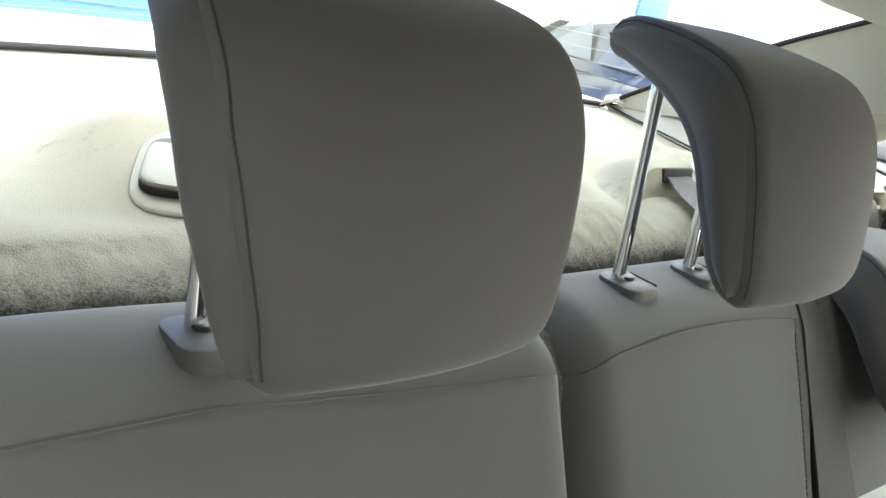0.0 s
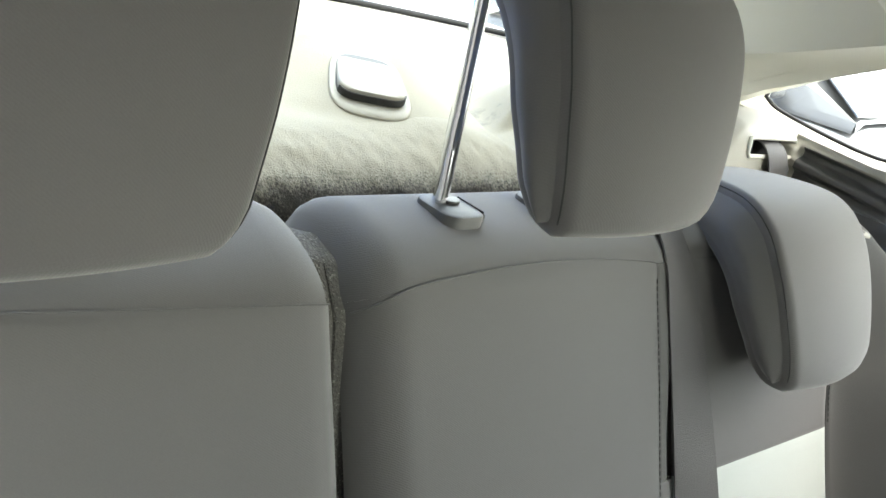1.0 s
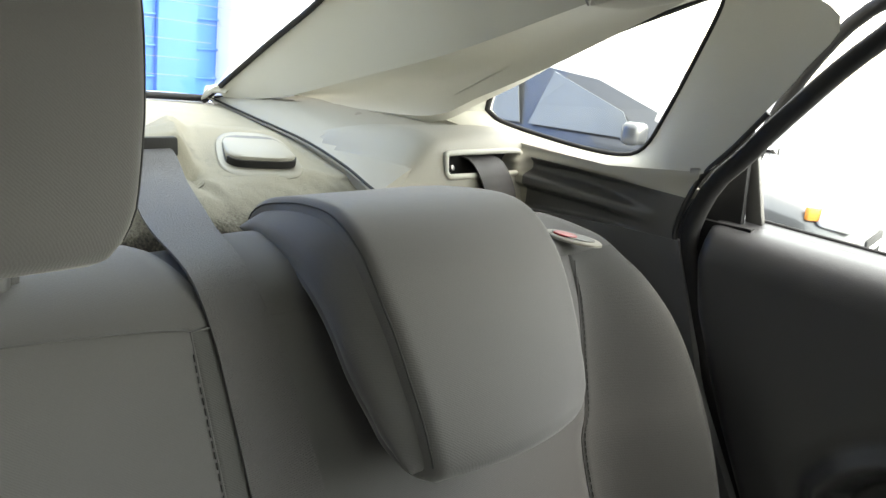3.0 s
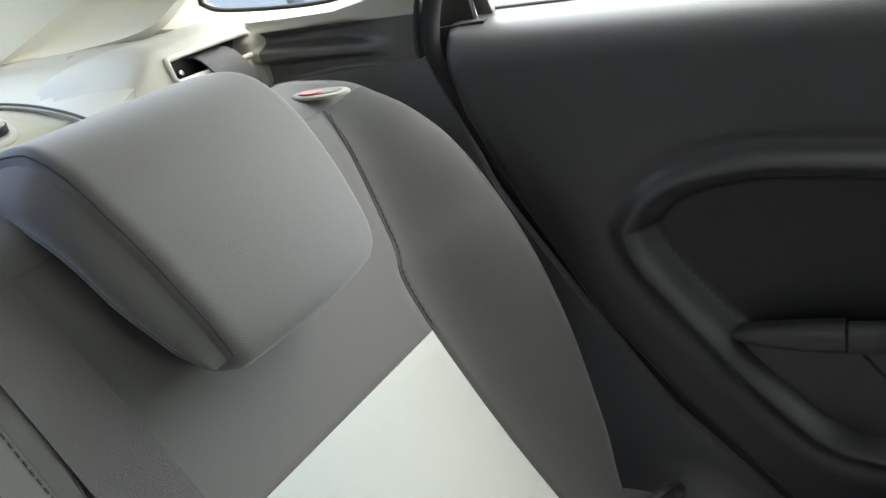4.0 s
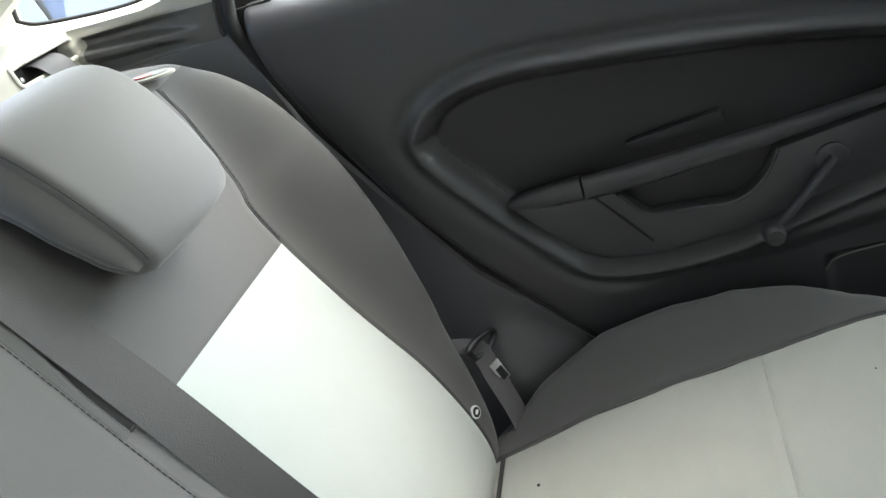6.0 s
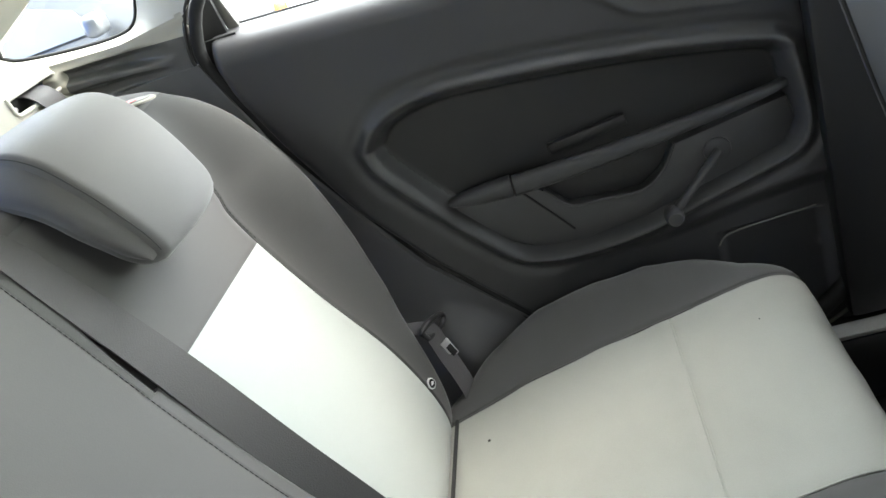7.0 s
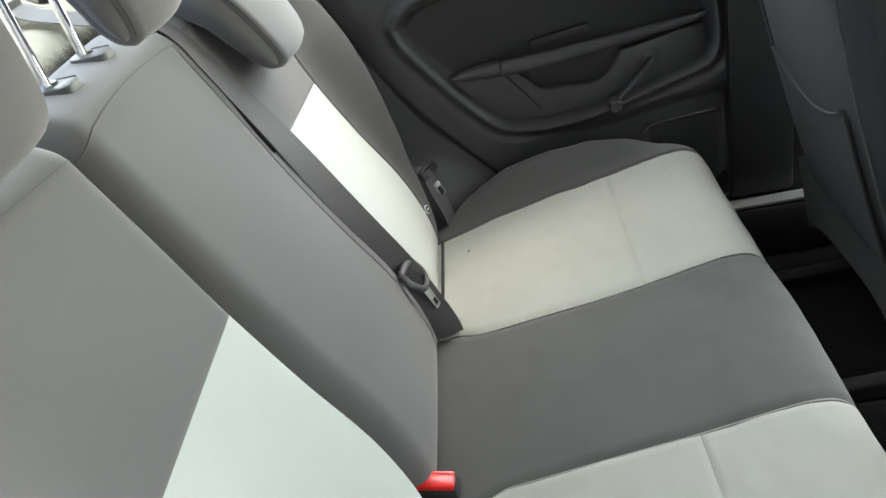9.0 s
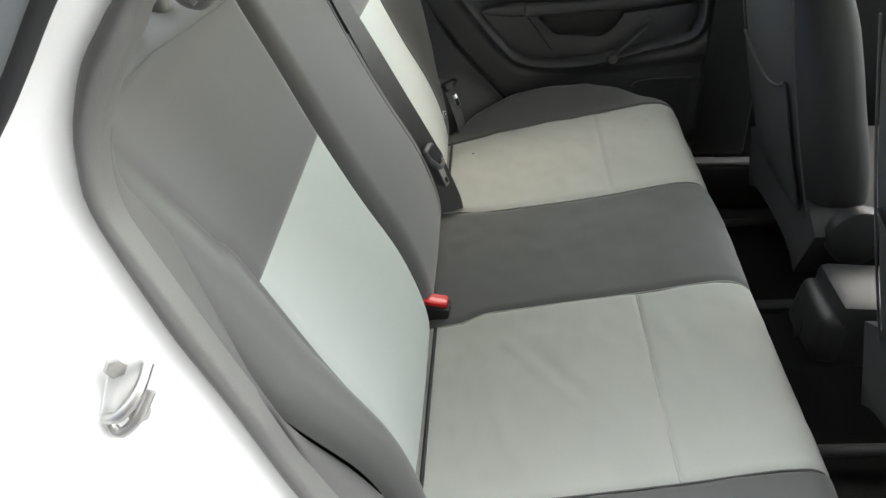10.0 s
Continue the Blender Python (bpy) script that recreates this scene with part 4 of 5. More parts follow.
def side_body(flip, side):
    """Pillar trims, quarter trim and quarter window of one side of the car."""
    F = mirror_x if flip else list
    away = (-.02, 0.2, .9)
    pil = thing("rear_pillar_trim", F([(.6, .6, 1.0)])[0], "beige moulded rear pillar trim beside rear window", "pillar trim", kind="structure")
    loft("upper_panel", F(GLASS_EDGE), F([(.603, .86, .940)] + [(p[0] - .012, p[1], p[2] - .003) for p in CREASE[1:4]] + [(.608, .298, 1.097)]), 14, BEIGE_TRIM, pil, bow=.012, bow_dir=(-.3 if not flip else .3, 0, 1), away=away)
    loft("lower_panel", F([(p[0] + .004, p[1], p[2] + .008) for p in CREASE]), F(TRIM_TOP), 14, BEIGE_TRIM, pil, bow=.018, bow_dir=(.8 if not flip else -.8, 0, .3), away=away)
    tube("glass_gasket", F([(p[0] - .002, p[1] + .004, p[2] - .002) for p in GLASS_EDGE]), .004, BLACK, pil, "black glass gasket", n=40)
    rail = thing("roof_side_rail", F([(.63, -.4, 1.2)])[0], "beige cloth covered roof side rail", "roof rail", kind="structure")
    loft("rail_trim", F(RAIL_IN), F(RAIL_OUT), 8, HEADLINER, rail, bow=.012, bow_dir=(0, 0, -1), away=away)
    qw = thing("quarter_window_" + side, F([(.73, .35, 1.02)])[0], "fixed rear quarter window with beige surround", "window", kind="structure")
    hole = spline([(.728, *h) for h in HOLE] + [(.728, *HOLE[0])], 78)[:-1]
    rim = [(x, max(y, .235) if flip else y, z) for x, y, z in COLLAR]
    ring = spline(rim + [rim[0]], 78)[:-1]
    hole, ring = np.array(F([tuple(p) for p in hole])), np.array(F([tuple(p) for p in ring]))
    hole2 = hole + np.array([.012 if not flip else -.012, 0, 0])
    w = [0, .3, .6, .85, .97, 1]
    rows = [ring * (1 - t) + hole * t + np.array([(-.008 if not flip else .008) * math.sin(math.pi * t), 0, 0]) for t in w] + [hole2]
    link("surround", [tuple(p) for r in rows for p in r], grid_faces(len(rows), 77, wrap_v=True), BEIGE_TRIM, qw, "beige plastic window surround")
    tube("gasket", [tuple(p + np.array([.002 if not flip else -.002, 0, 0])) for p in hole], .0042, BLACK, qw, "black rubber gasket", closed=True, sides=8)
    pane = link("pane", [tuple(p) for p in hole2], [tuple(range(77))], GLASS, qw, "clear glass pane")
    pane.visible_shadow = False
    if flip:
        return pil
    q = thing("quarter_trim", F([(.68, .3, .8)])[0], "grey moulded quarter trim with belt reel slot", "quarter trim", kind="structure")
    P = []
    for y in np.concatenate([np.linspace(.555, .402, 46), np.linspace(.398, .185, 64)]):
        line = []
        edge_x, edge_z = (float(np.interp(y, [.172, .195, .30, .38, .48, .535], v)) for v in ([.687, .687, .694, .700, .680, .655], [.955, .946, .935, .938, .948, .962]))
        split = .9255 + .055 * (y - .3)
        for z in np.concatenate([np.linspace(.868, split, 40), np.linspace(split, edge_z + .003, 22)[1:]]):
            yy = max(y, .214 - .020 * smooth01((z - .885) / .06))
            x = .692 - .020 * smooth01((y - .30) / .16)
            slant = .10 * (y - .33)
            reach = smooth01((y - .225) / .10) * smooth01((.408 - y) / .012)
            x += .020 * reach * smooth01((z - .9035 - slant) / .009) * smooth01((min(.935 + slant, edge_z - .004) - z) / .012)
            x += .012 * smooth01((y - .235) / .08) * smooth01((.897 + slant * .8 - z) / .008) * smooth01((z - .872) / .006)
            if y > .40:
                x -= .03 * smooth01((y - .40) / .1) * smooth01((.93 - z) / .06)
            x += (edge_x - .001 - x) * smooth01((z - edge_z + .018) / .018)
            line.append((x, yy, z))
        P.append(F(line))
    moulding = shell("upper_trim", P, .01, QUARTER_PLASTIC, q, "beige shoulder moulding, dark grey below its ledge", away=away, sharp=60)
    moulding.data.materials.append(SHOULDER_GREY)
    for poly in moulding.data.polygons:
        y, z = poly.center.y + q.location.y, poly.center.z + q.location.z
        if z < .9255 + .055 * (y - .3) and y < .40:
            poly.material_index = 1
    P = []
    for a in np.linspace(0, 1, 30):
        line = []
        for z in np.linspace(.10, .876, 50):
            front = float(np.interp(z, [.10, .20, .327, .48, .614, .743, .874], [-.24, -.20, -.130, .005, .085, .155, .205]))
            y = front + (.50 - front) * a
            x = .676 + .016 * smooth01((z - .70) / .15) + .010 * smooth01((.5 - z) / .2) - .004 * math.exp(-a * 20) - .03 * smooth01((y - .25) / .2) - .055 * smooth01((.44 - z) / .14) * smooth01((y - front - .02) / .10)
            line.append((x, y, z))
        P.append(F(line))
    shell("lower_trim", P, .01, LOWER_TRIM, q, "dark grained plastic lower trim", away=away)
    # Added plate that stops light leaking in behind the trim.
    slab("light_stop_plate", [(-.25, .08), (1.0, .08), (1.0, .92), (.55, .93), (.20, .935), (.17, .87), (.02, .55), (-.20, .25)], 0, .745, .755, BLACK, q, "unseen dark plate added behind the trim to stop light")
    deck = [(.43, .385, .905), (.47, .47, .913), (.53, .604, .918), (.57, .75, .925), (.605, .90, .934)]
    top = [(.668, .42, .932), (.652, .48, .944), (.640, .56, .956), (.615, .72, .957), (.605, .89, .938)]
    loft("side_deck", F(deck), F([(.655, .47, .936)] + top[1:]), 12, DECK_PLASTIC, q, bow=.006, m=40, away=(0, .4, 2), label="beige plastic side deck")
    face = [(.402, .862), (.404, .885), (.4065, .900), (.408, .912), (.4095, .920), (.411, .928), (.4125, .936), (.4145, .943), (.419, .9485), (.427, .9525), (.440, .955), (.46, .956), (.49, .955), (.53, .950), (.57, .941), (.62, .928)]
    xs = [.488, .496, .504, .512, .520, .528, .536, .546, .556, .575, .60, .62, .64, .665, .686, .694, .702]
    V = [(x, y, .862 + (z - .862) * (.60 + .40 * float(smooth01((x - .488) / .062))) - .05 * float(smooth01((float(np.interp(y, [.385, .47, .604, .75], [.43, .47, .53, .57])) + .016 - x) / .012))) for x in xs for y, z in face]
    faces = [f for f in grid_faces(len(xs), len(face)) if not all(.555 < V[j][0] < .687 and .911 < V[j][2] < .937 and V[j][1] < .42 for j in f)]
    link("reel_panel", F(V), faces, DECK_PLASTIC, q, "beige panel round the belt slot", 50)
    tube("deck_seam", F([(p[0] - .001, p[1], max(p[2] + .0045, shelf_z(p[0], p[1]) + .002)) for p in spline(deck, 30)]), .0015, BLACK, q, "dark joint line")
    sl = block("reel_slot", (.621, .436, .924), (.146, .020, .040), BLACK, q, "black belt reel slot", .003, (4, 0, 0))
    block("slot_roof", (.621, .4285, .9385), (.138, .018, .004), BLACK, sl, "", .001, (4, 0, 0))
    tube("slot_bezel", F([(.556, .4085, .917), (.556, .4105, .931), (.5605, .412, .936), (.621, .412, .9365), (.681, .412, .936), (.686, .4105, .931), (.686, .4085, .917), (.681, .4075, .912), (.621, .4075, .9115), (.5605, .4075, .912)]), .0032, BEIGE_TRIM, sl, "pale rounded slot frame", n=60, closed=True, sides=8)
    loft("deck_upstand", F([(p[0] - .002, p[1], p[2] - .001) for p in top[1:]]), F([(p[0] + .045, p[1] + .004, p[2] + .012) for p in top[1:]]), 8, DECK_PLASTIC, q, m=40, away=(0, .4, 1.6))
    disc("reel_bolt", (.583, .424, .918), (0, -1, .3), .0032, .002, STEEL, sl, n=10)
    return pil


side_body(False, "1")
side_body(True, "2")
mk = thing("airbag_mark", (.60, .66, .945), "small faint moulded mark on beige deck", "mark")
for k_ in range(3):
    block("mark_bar", (.588 + .010 * k_, .607 - .004 * k_, .9472 + .0030 * k_), (.009, .006, .0012), GREY_MARK, mk, "", .0004, (8, -18, 25 * (k_ - 1)))

# roof: cloth headliner inside, painted skin above
P, Q = [], []
for a in np.linspace(-1, 1, 41):
    line, skin = [], []
    for b in np.linspace(0, 1, 40):
        y = .46 - 1.96 * b
        e = float(np.interp(-y, [-.46, -.298, -.15, .05, .3, .7, 1.2, 1.5], [.53, .612, .606, .60, .59, .58, .56, .54]))
        ze = float(np.interp(-y, [-.46, -.298, -.15, .05, .3, .7, 1.2, 1.5], [1.160, 1.093, 1.128, 1.163, 1.188, 1.198, 1.168, 1.118]))
        crown = float(np.interp(-y, [-.46, -.298, -.15, .05, .3, 1.0, 1.5], [1.185, 1.205, 1.225, 1.24, 1.25, 1.24, 1.15]))
        x = -.02 + a * (e + .02)
        tuck = .03 * float(smooth01((y - .302 - .41 * (.608 - abs(x))) / .02)) * float(smooth01((abs(x) - .44) / .05))
        line.append((x, y, ze + (crown - ze) * (1 - abs(a) ** 2.6) + tuck))
        skin.append((-.02 + a * (e + .09), y, ze + .03 + (crown - ze + .02) * (1 - abs(a) ** 2.6)))
    P.append(line)
    Q.append(skin)
tagged(shell("ceiling", P, .006, HEADLINER, away=(0, 0, .8)), "beige cloth headliner of the car roof", "headliner", kind="structure")
tagged(shell("roof_skin", Q, .004, WHITE_PAINT, away=(0, 0, .8)), "white painted steel roof skin", "car roof", kind="structure")


def headliner_z(x, y):
    e, ze, crown = (float(np.interp(-y, [-.46, -.298, -.15, .05], v)) for v in ([.53, .612, .606, .60], [1.160, 1.093, 1.128, 1.163], [1.185, 1.205, 1.225, 1.24]))
    return ze + (crown - ze) * (1 - abs((x + .02) / (e + .02)) ** 2.6)


tagged(tube("headliner_joint", [(x, .297 - .22 * (.608 - x), headliner_z(x, .297 - .22 * (.608 - x)) - .001) for x in np.linspace(.606, .30, 24)], .0011, TRIM_GREY, None, origin=(.5, .28, 1.13)), "thin dark joint between headliner and pillar trim", "trim joint", kind="structure")

# rear window
rw = thing("window_3", (-.02, .8, 1.0), "large sloping rear window with heater lines", "rear window", kind="structure")
bottom = lambda u: np.array([-.02 + u * .62, 1.0 - .10 * abs(u) ** 2.2, .936 - .001 * abs(u)])
top_ = lambda u: np.array([-.02 + u * .55, .45 - .02 * abs(u) ** 2, 1.205 - .03 * abs(u) ** 2.4])
P = [[tuple(bottom(u) * (1 - v) + top_(u) * v + np.array([0, .02, .03]) * math.sin(math.pi * v)) for v in np.linspace(0, 1, 14)] for u in np.linspace(-1, 1, 30)]
rp = shell("pane", P, .003, REAR_GLASS, rw, "clear curved glass", away=(0, 0, .8))
rp.visible_shadow = False
for v in np.linspace(.10, .92, 12):
    tube("heater_line", [tuple(bottom(u) * (1 - v) + top_(u) * v + np.array([0, .018, .028]) * math.sin(math.pi * v)) for u in np.linspace(-.93, .93, 24)], .0003, GREY_MARK, rw, "", sides=4)
tube("bottom_gasket", [tuple(bottom(u) + np.array([0, -.004, .002])) for u in np.linspace(-1, 1, 40)], .005, BLACK, rw, "black lower gasket", sides=8)
P = [[tuple(bottom(u) + np.array([u * .04 * w, .005 + .62 * w, -.004 - .05 * w * w])) for w in np.linspace(0, 1, 14)] for u in np.linspace(-1.12, 1.12, 40)]
tagged(shell("boot_lid", P, .01, WHITE_PAINT, away=(0, 1.2, 3)), "white painted boot lid behind rear window", "boot lid", kind="structure")
block("rear_bulkhead", (-.02, .405, .45), (1.30, .012, .80), CARPET, None, "", .002, origin=(-.02, .405, .05))
tagged(bpy.data.objects["rear_bulkhead"], "dark panel closing the boot behind the seats", "bulkhead", kind="structure")

# ---- far rear door ----
RECESS = [(.019, .680), (-.002, .706), (-.034, .723), (-.08, .731), (-.135, .731), (-.284, .714), (-.433, .690), (-.545, .664), (-.566, .652), (-.574, .634), (-.580, .556), (-.572, .518), (-.545, .497),
          (-.427, .466), (-.336, .442), (-.24, .434), (-.17, .442), (-.128, .468), (-.052, .560), (.008, .645)]
RECESS = spline(RECESS + [RECESS[0]], 120)[:-1]
CUP = spline([(-.335, .83), (-.360, .792), (-.392, .763), (-.425, .752), (-.48, .741), (-.530, .731), (-.556, .742), (-.564, .80), (-.564, .83)], 50)


def signed_distance(y, z, poly):
    """Distance of the places y, z to an outline, negative inside."""
    best, inside = np.full(y.shape, 1e9), np.zeros(y.shape, bool)
    for (ay, az), (by, bz) in zip(poly, np.roll(poly, -1, 0)):
        dy, dz = by - ay, bz - az
        t = np.clip(((y - ay) * dy + (z - az) * dz) / max(dy * dy + dz * dz, 1e-12), 0, 1)
        best = np.minimum(best, np.hypot(y - ay - t * dy, z - az - t * dz))
        if az != bz:
            inside ^= ((az > z) != (bz > z)) & (y < ay + (z - az) / (bz - az) * dy)
    return np.where(inside, -best, best)


def sink_of(d, r):
    k = np.clip(1 - np.maximum(d, 0) / r, 0, 1)
    return r * (1 - np.sqrt(1 - k * k))


door = thing("rear_door", (.72, -.2, .12), "closed rear car door with dark plastic panel and crank window", "car door")
REAR_EDGE_Z, REAR_EDGE_Y = [.10, .20, .336, .485, .591, .716, .81, .86, .90], [-.255, -.205, -.125, .0, .074, .135, .173, .182, .182]
FRONT_EDGE_Z, FRONT_EDGE_Y = [.10, .24, .388, .516, .64, .80, .90], [-.640, -.655, -.650, -.626, -.610, -.600, -.598]


def belt_z(y):
    return np.minimum(.902 + .06 * (y - .17), .902)


def door_x(y, z):
    y, z = np.asarray(y, float), np.asarray(z, float)
    sd = signed_distance(y, z, RECESS)
    x = .680 + .030 * smooth01((-sd - .001) / .020)                        # sunk centre
    x = x - .0120 * np.exp(-((sd - .007) / .0085) ** 2)                    # raised rim
    x = x + .0040 * np.exp(-((sd - .027) / .009) ** 2)                     # shallow groove round it
    ledge = .425 + .03 * smooth01((-.30 - y) / .3)
    x = x + .020 * smooth01((ledge - z) / .035) * smooth01((sd - .012) / .02) * smooth01((-.17 - y) / .12)
    x = x + .012 * smooth01((.385 - z) / .01) * smooth01((-.43 - y) / .02) * smooth01((y + .60) / .02)
    x = x + sink_of(belt_z(y) - z, .042) * 1.1
    x = x + sink_of(np.interp(z, REAR_EDGE_Z, REAR_EDGE_Y) - y, .014) + sink_of(y - np.interp(z, FRONT_EDGE_Z, FRONT_EDGE_Y), .02)
    cup = signed_distance(y, z, CUP)                                       # release cup below the glass
    x = x + .014 * smooth01((-cup - .002) / .014) * smooth01((.815 - z) / .02) - .004 * np.exp(-((cup - .005) / .006) ** 2) * smooth01((.82 - z) / .02)
    return x


a, b = np.meshgrid(np.linspace(0, 1, 330), np.linspace(0, 1, 330), indexing="ij")
z = .10 + b * .79
y = np.interp(z, REAR_EDGE_Z, REAR_EDGE_Y) * (1 - a) + np.interp(z, FRONT_EDGE_Z, FRONT_EDGE_Y) * a
z = .10 + b * (belt_z(y) - .10)
door_panel = shell("door_panel", np.stack([door_x(y, z), y, z], axis=2), .012, DOOR_PLASTIC, door, "dark grained plastic door panel", away=(0, -.2, .6), sharp=60)
# faces inside the recess take the darker plastic
door_panel.data.materials.append(DOOR_DARKER)
centres = np.array([tuple(p.center) for p in door_panel.data.polygons]) + np.array(tuple(door.location))
for poly, inner in zip(door_panel.data.polygons, signed_distance(centres[:, 1], centres[:, 2], RECESS) < -.016):
    poly.material_index = int(inner)
P = [[(float(door_x(y, belt_z(y))) + w * .045, y, belt_z(y) + .004 * math.sin(math.pi * w)) for w in np.linspace(0, 1, 6)] for y in np.linspace(.170, -.598, 40)]
shell("belt_moulding", P, .006, DOOR_PLASTIC, door, "dark plastic top ledge", away=(0, -.2, 2))
tube("belt_seal", [(.746, y, belt_z(y) + .003) for y in np.linspace(.15, -.60, 20)], .0032, BLACK, door, "black glass wiping seal", sides=8)
# pull bar standing clear of the sunk centre, its rolled heel, fascia below, bottle pocket
def bar_mesh(name, pts, heights, deep, label):
    c = spline(pts, 48)
    h = np.interp(np.linspace(0, 1, 48), np.linspace(0, 1, len(heights)), heights) / 2
    V = []
    for i in range(48):
        for j in range(16):
            a = 2 * math.pi * j / 16
            cx, sx = math.cos(a), math.sin(a)
            V.append((c[i][0] + deep * math.copysign(abs(cx) ** .75, cx), c[i][1], c[i][2] + h[i] * math.copysign(abs(sx) ** .75, sx)))
    return link(name, V, grid_faces(48, 16, wrap_v=True) + [tuple(range(16)), tuple(47 * 16 + j for j in range(16))], DOOR_PLASTIC, door, label, 40)
bar_mesh("armrest_heel", [(.702, -.056, .556), (.690, -.085, .561), (.680, -.125, .565), (.676, -.164, .567)], (.008, .022, .030, .032), .013, "dark plastic rear end of the armrest")
bar_mesh("pull_bar", [(.674, -.167, .566), (.671, -.24, .570), (.672, -.34, .576), (.677, -.44, .583), (.685, -.53, .590), (.700, -.576, .594)], (.032, .030, .026, .022, .018, .012), .010, "dark plastic pull bar")
slab("fascia", [(-.060, .552), (-.165, .562), (-.195, .548), (-.236, .502), (-.344, .494), (-.376, .515), (-.400, .552), (-.565, .576), (-.572, .54), (-.55, .505), (-.43, .474), (-.336, .450), (-.24, .441), (-.17, .449), (-.132, .472)], 0, .688, .712, DOOR_PLASTIC, door, "dark plastic lower fascia", .004)
slab("pocket_floor", [(-.18, .562), (-.195, .545), (-.236, .502), (-.344, .494), (-.376, .515), (-.404, .575)], 0, .7125, .722, BLACK, door, "black bottle pocket")
tube("pocket_lip", [(.687, -.205, .540), (.686, -.236, .504), (.686, -.29, .499), (.686, -.344, .496), (.687, -.380, .518), (.688, -.402, .552)], .0024, DOOR_PLASTIC, door, n=30, sides=6)
tube("fascia_joint", [(.6865, -.168, .552), (.6865, -.198, .512), (.6865, -.232, .464)], .0018, BLACK, door, n=16, sides=6)
block("switch_blank", (.7005, -.288, .601), (.012, .118, .017), DOOR_DARKER, door, "blank switch insert", .003, (-6, 0, 0))
disc("crank_hub", (.696, -.459, .524), (-1, 0, 0), .020, .012, DOOR_PLASTIC, door, "dark plastic crank hub")
crank = tube("crank_arm", [(.682, -.461, .526), (.676, -.440, .508), (.671, -.412, .483), (.669, -.380, .455)], .0085, DOOR_PLASTIC, door, "dark plastic window crank arm", n=24, flat=.7)
disc("crank_knob", (.672, -.377, .452), (-1, 0, 0), .0140, .024, DOOR_PLASTIC, crank, "round crank knob", edge=.25)
tube("pocket_edge", [(.690, -.433, .366), (.6905, -.442, .378), (.691, -.465, .384), (.691, -.52, .388), (.692, -.580, .391)], .0014, TRIM_GREY, door, "pale scuffed pocket edge", n=24, sides=6)
block("lock_recess", (.700, -.470, .786), (.012, .11, .028), BLACK, door, "black inner release recess", .004, (6, 0, 0))
block("inner_handle", (.694, -.470, .786), (.010, .070, .014), DARK_PLASTIC, door, "dark inner release lever", .004, (6, 0, 0))
# window frame and pane of the door
frame_in = [(.748, .143, .902), (.744, .156, .96), (.736, .122, 1.05), (.714, .05, 1.125), (.682, -.10, 1.165), (.675, -.35, 1.182), (.676, -.56, 1.17), (.70, -.60, 1.05), (.735, -.60, .885)]
fp = spline(frame_in, 60)
door_pane = link("door_glass", [tuple(p + np.array([.012, 0, 0])) for p in fp], [tuple(range(60))], GLASS, door, "clear door window glass")
door_pane.visible_shadow = False
tube("window_frame", [tuple(p + np.array([.0, .008, .0])) for p in fp], .007, BLACK, door, "black window frame", flat=1.0, sides=8)
slab("sail_panel", [(.235, .880), (.215, .945), (.175, 1.000), (.163, .996), (.156, .884)], 0, .722, .732, BLACK, door, "black corner panel", .002)
slab("frame_strip", [(.168, .992), (.162, .992), (.139, .899), (.158, .899)], 0, .7325, .742, SEAL, door, "grey glass run strip", .002)
# door seals along the body openings
SEAL_PATH = [(.64, -.60, 1.19), (.655, -.30, 1.195), (.668, -.05, 1.165), (.682, .055, 1.085), (.691, .124, 1.010), (.694, .153, .972), (.696, .182, .936), (.699, .199, .88), (.699, .185, .833), (.698, .155, .748), (.697, .108, .665), (.696, .063, .590), (.692, -.01, .475), (.690, -.138, .320), (.690, -.21, .20), (.692, -.28, .125)]
tagged(tube("door_seal", SEAL_PATH, .0095, BLACK, None, n=90, origin=(.68, .0, .5)), "black rubber seal along far door opening", "door seal", kind="structure")
tagged(tube("door_seal_edge", [(p[0] - .006, p[1] + .013, p[2] + .004) for p in SEAL_PATH[4:]], .0028, DARK_PLASTIC, None, n=70, origin=(.68, .0, .5)), "dark trim edge beside the door seal", "trim", kind="structure")
P = [[(.708, y + dy, z) for dy in np.linspace(-.045, .012, 4)] for y, z in spline([(.186, .90), (.188, .87), (.150, .743), (.079, .614), (-.138, .327), (-.25, .12)], 40)]
tagged(shell("door_gap", P, .01, BLACK, away=(0, 0, .6)), "black gap between far door and body", "door gap", kind="structure")

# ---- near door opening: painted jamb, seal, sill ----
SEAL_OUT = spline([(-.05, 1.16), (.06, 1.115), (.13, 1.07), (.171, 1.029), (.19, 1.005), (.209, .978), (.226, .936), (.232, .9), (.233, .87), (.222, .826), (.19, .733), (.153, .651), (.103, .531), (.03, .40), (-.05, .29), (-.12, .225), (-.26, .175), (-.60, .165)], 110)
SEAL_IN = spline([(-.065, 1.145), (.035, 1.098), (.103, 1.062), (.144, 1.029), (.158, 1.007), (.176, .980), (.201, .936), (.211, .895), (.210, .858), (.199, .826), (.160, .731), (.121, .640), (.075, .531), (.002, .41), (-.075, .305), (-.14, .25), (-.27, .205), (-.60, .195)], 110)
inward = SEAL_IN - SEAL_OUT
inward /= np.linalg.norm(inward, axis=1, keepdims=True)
jamb = thing("door_jamb", (-.80, .2, .5), "white painted steel door jamb of the open rear door", "door jamb", kind="structure")
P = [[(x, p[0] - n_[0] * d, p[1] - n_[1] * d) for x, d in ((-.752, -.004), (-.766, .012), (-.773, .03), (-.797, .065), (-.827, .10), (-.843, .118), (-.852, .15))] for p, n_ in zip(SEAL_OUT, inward)]
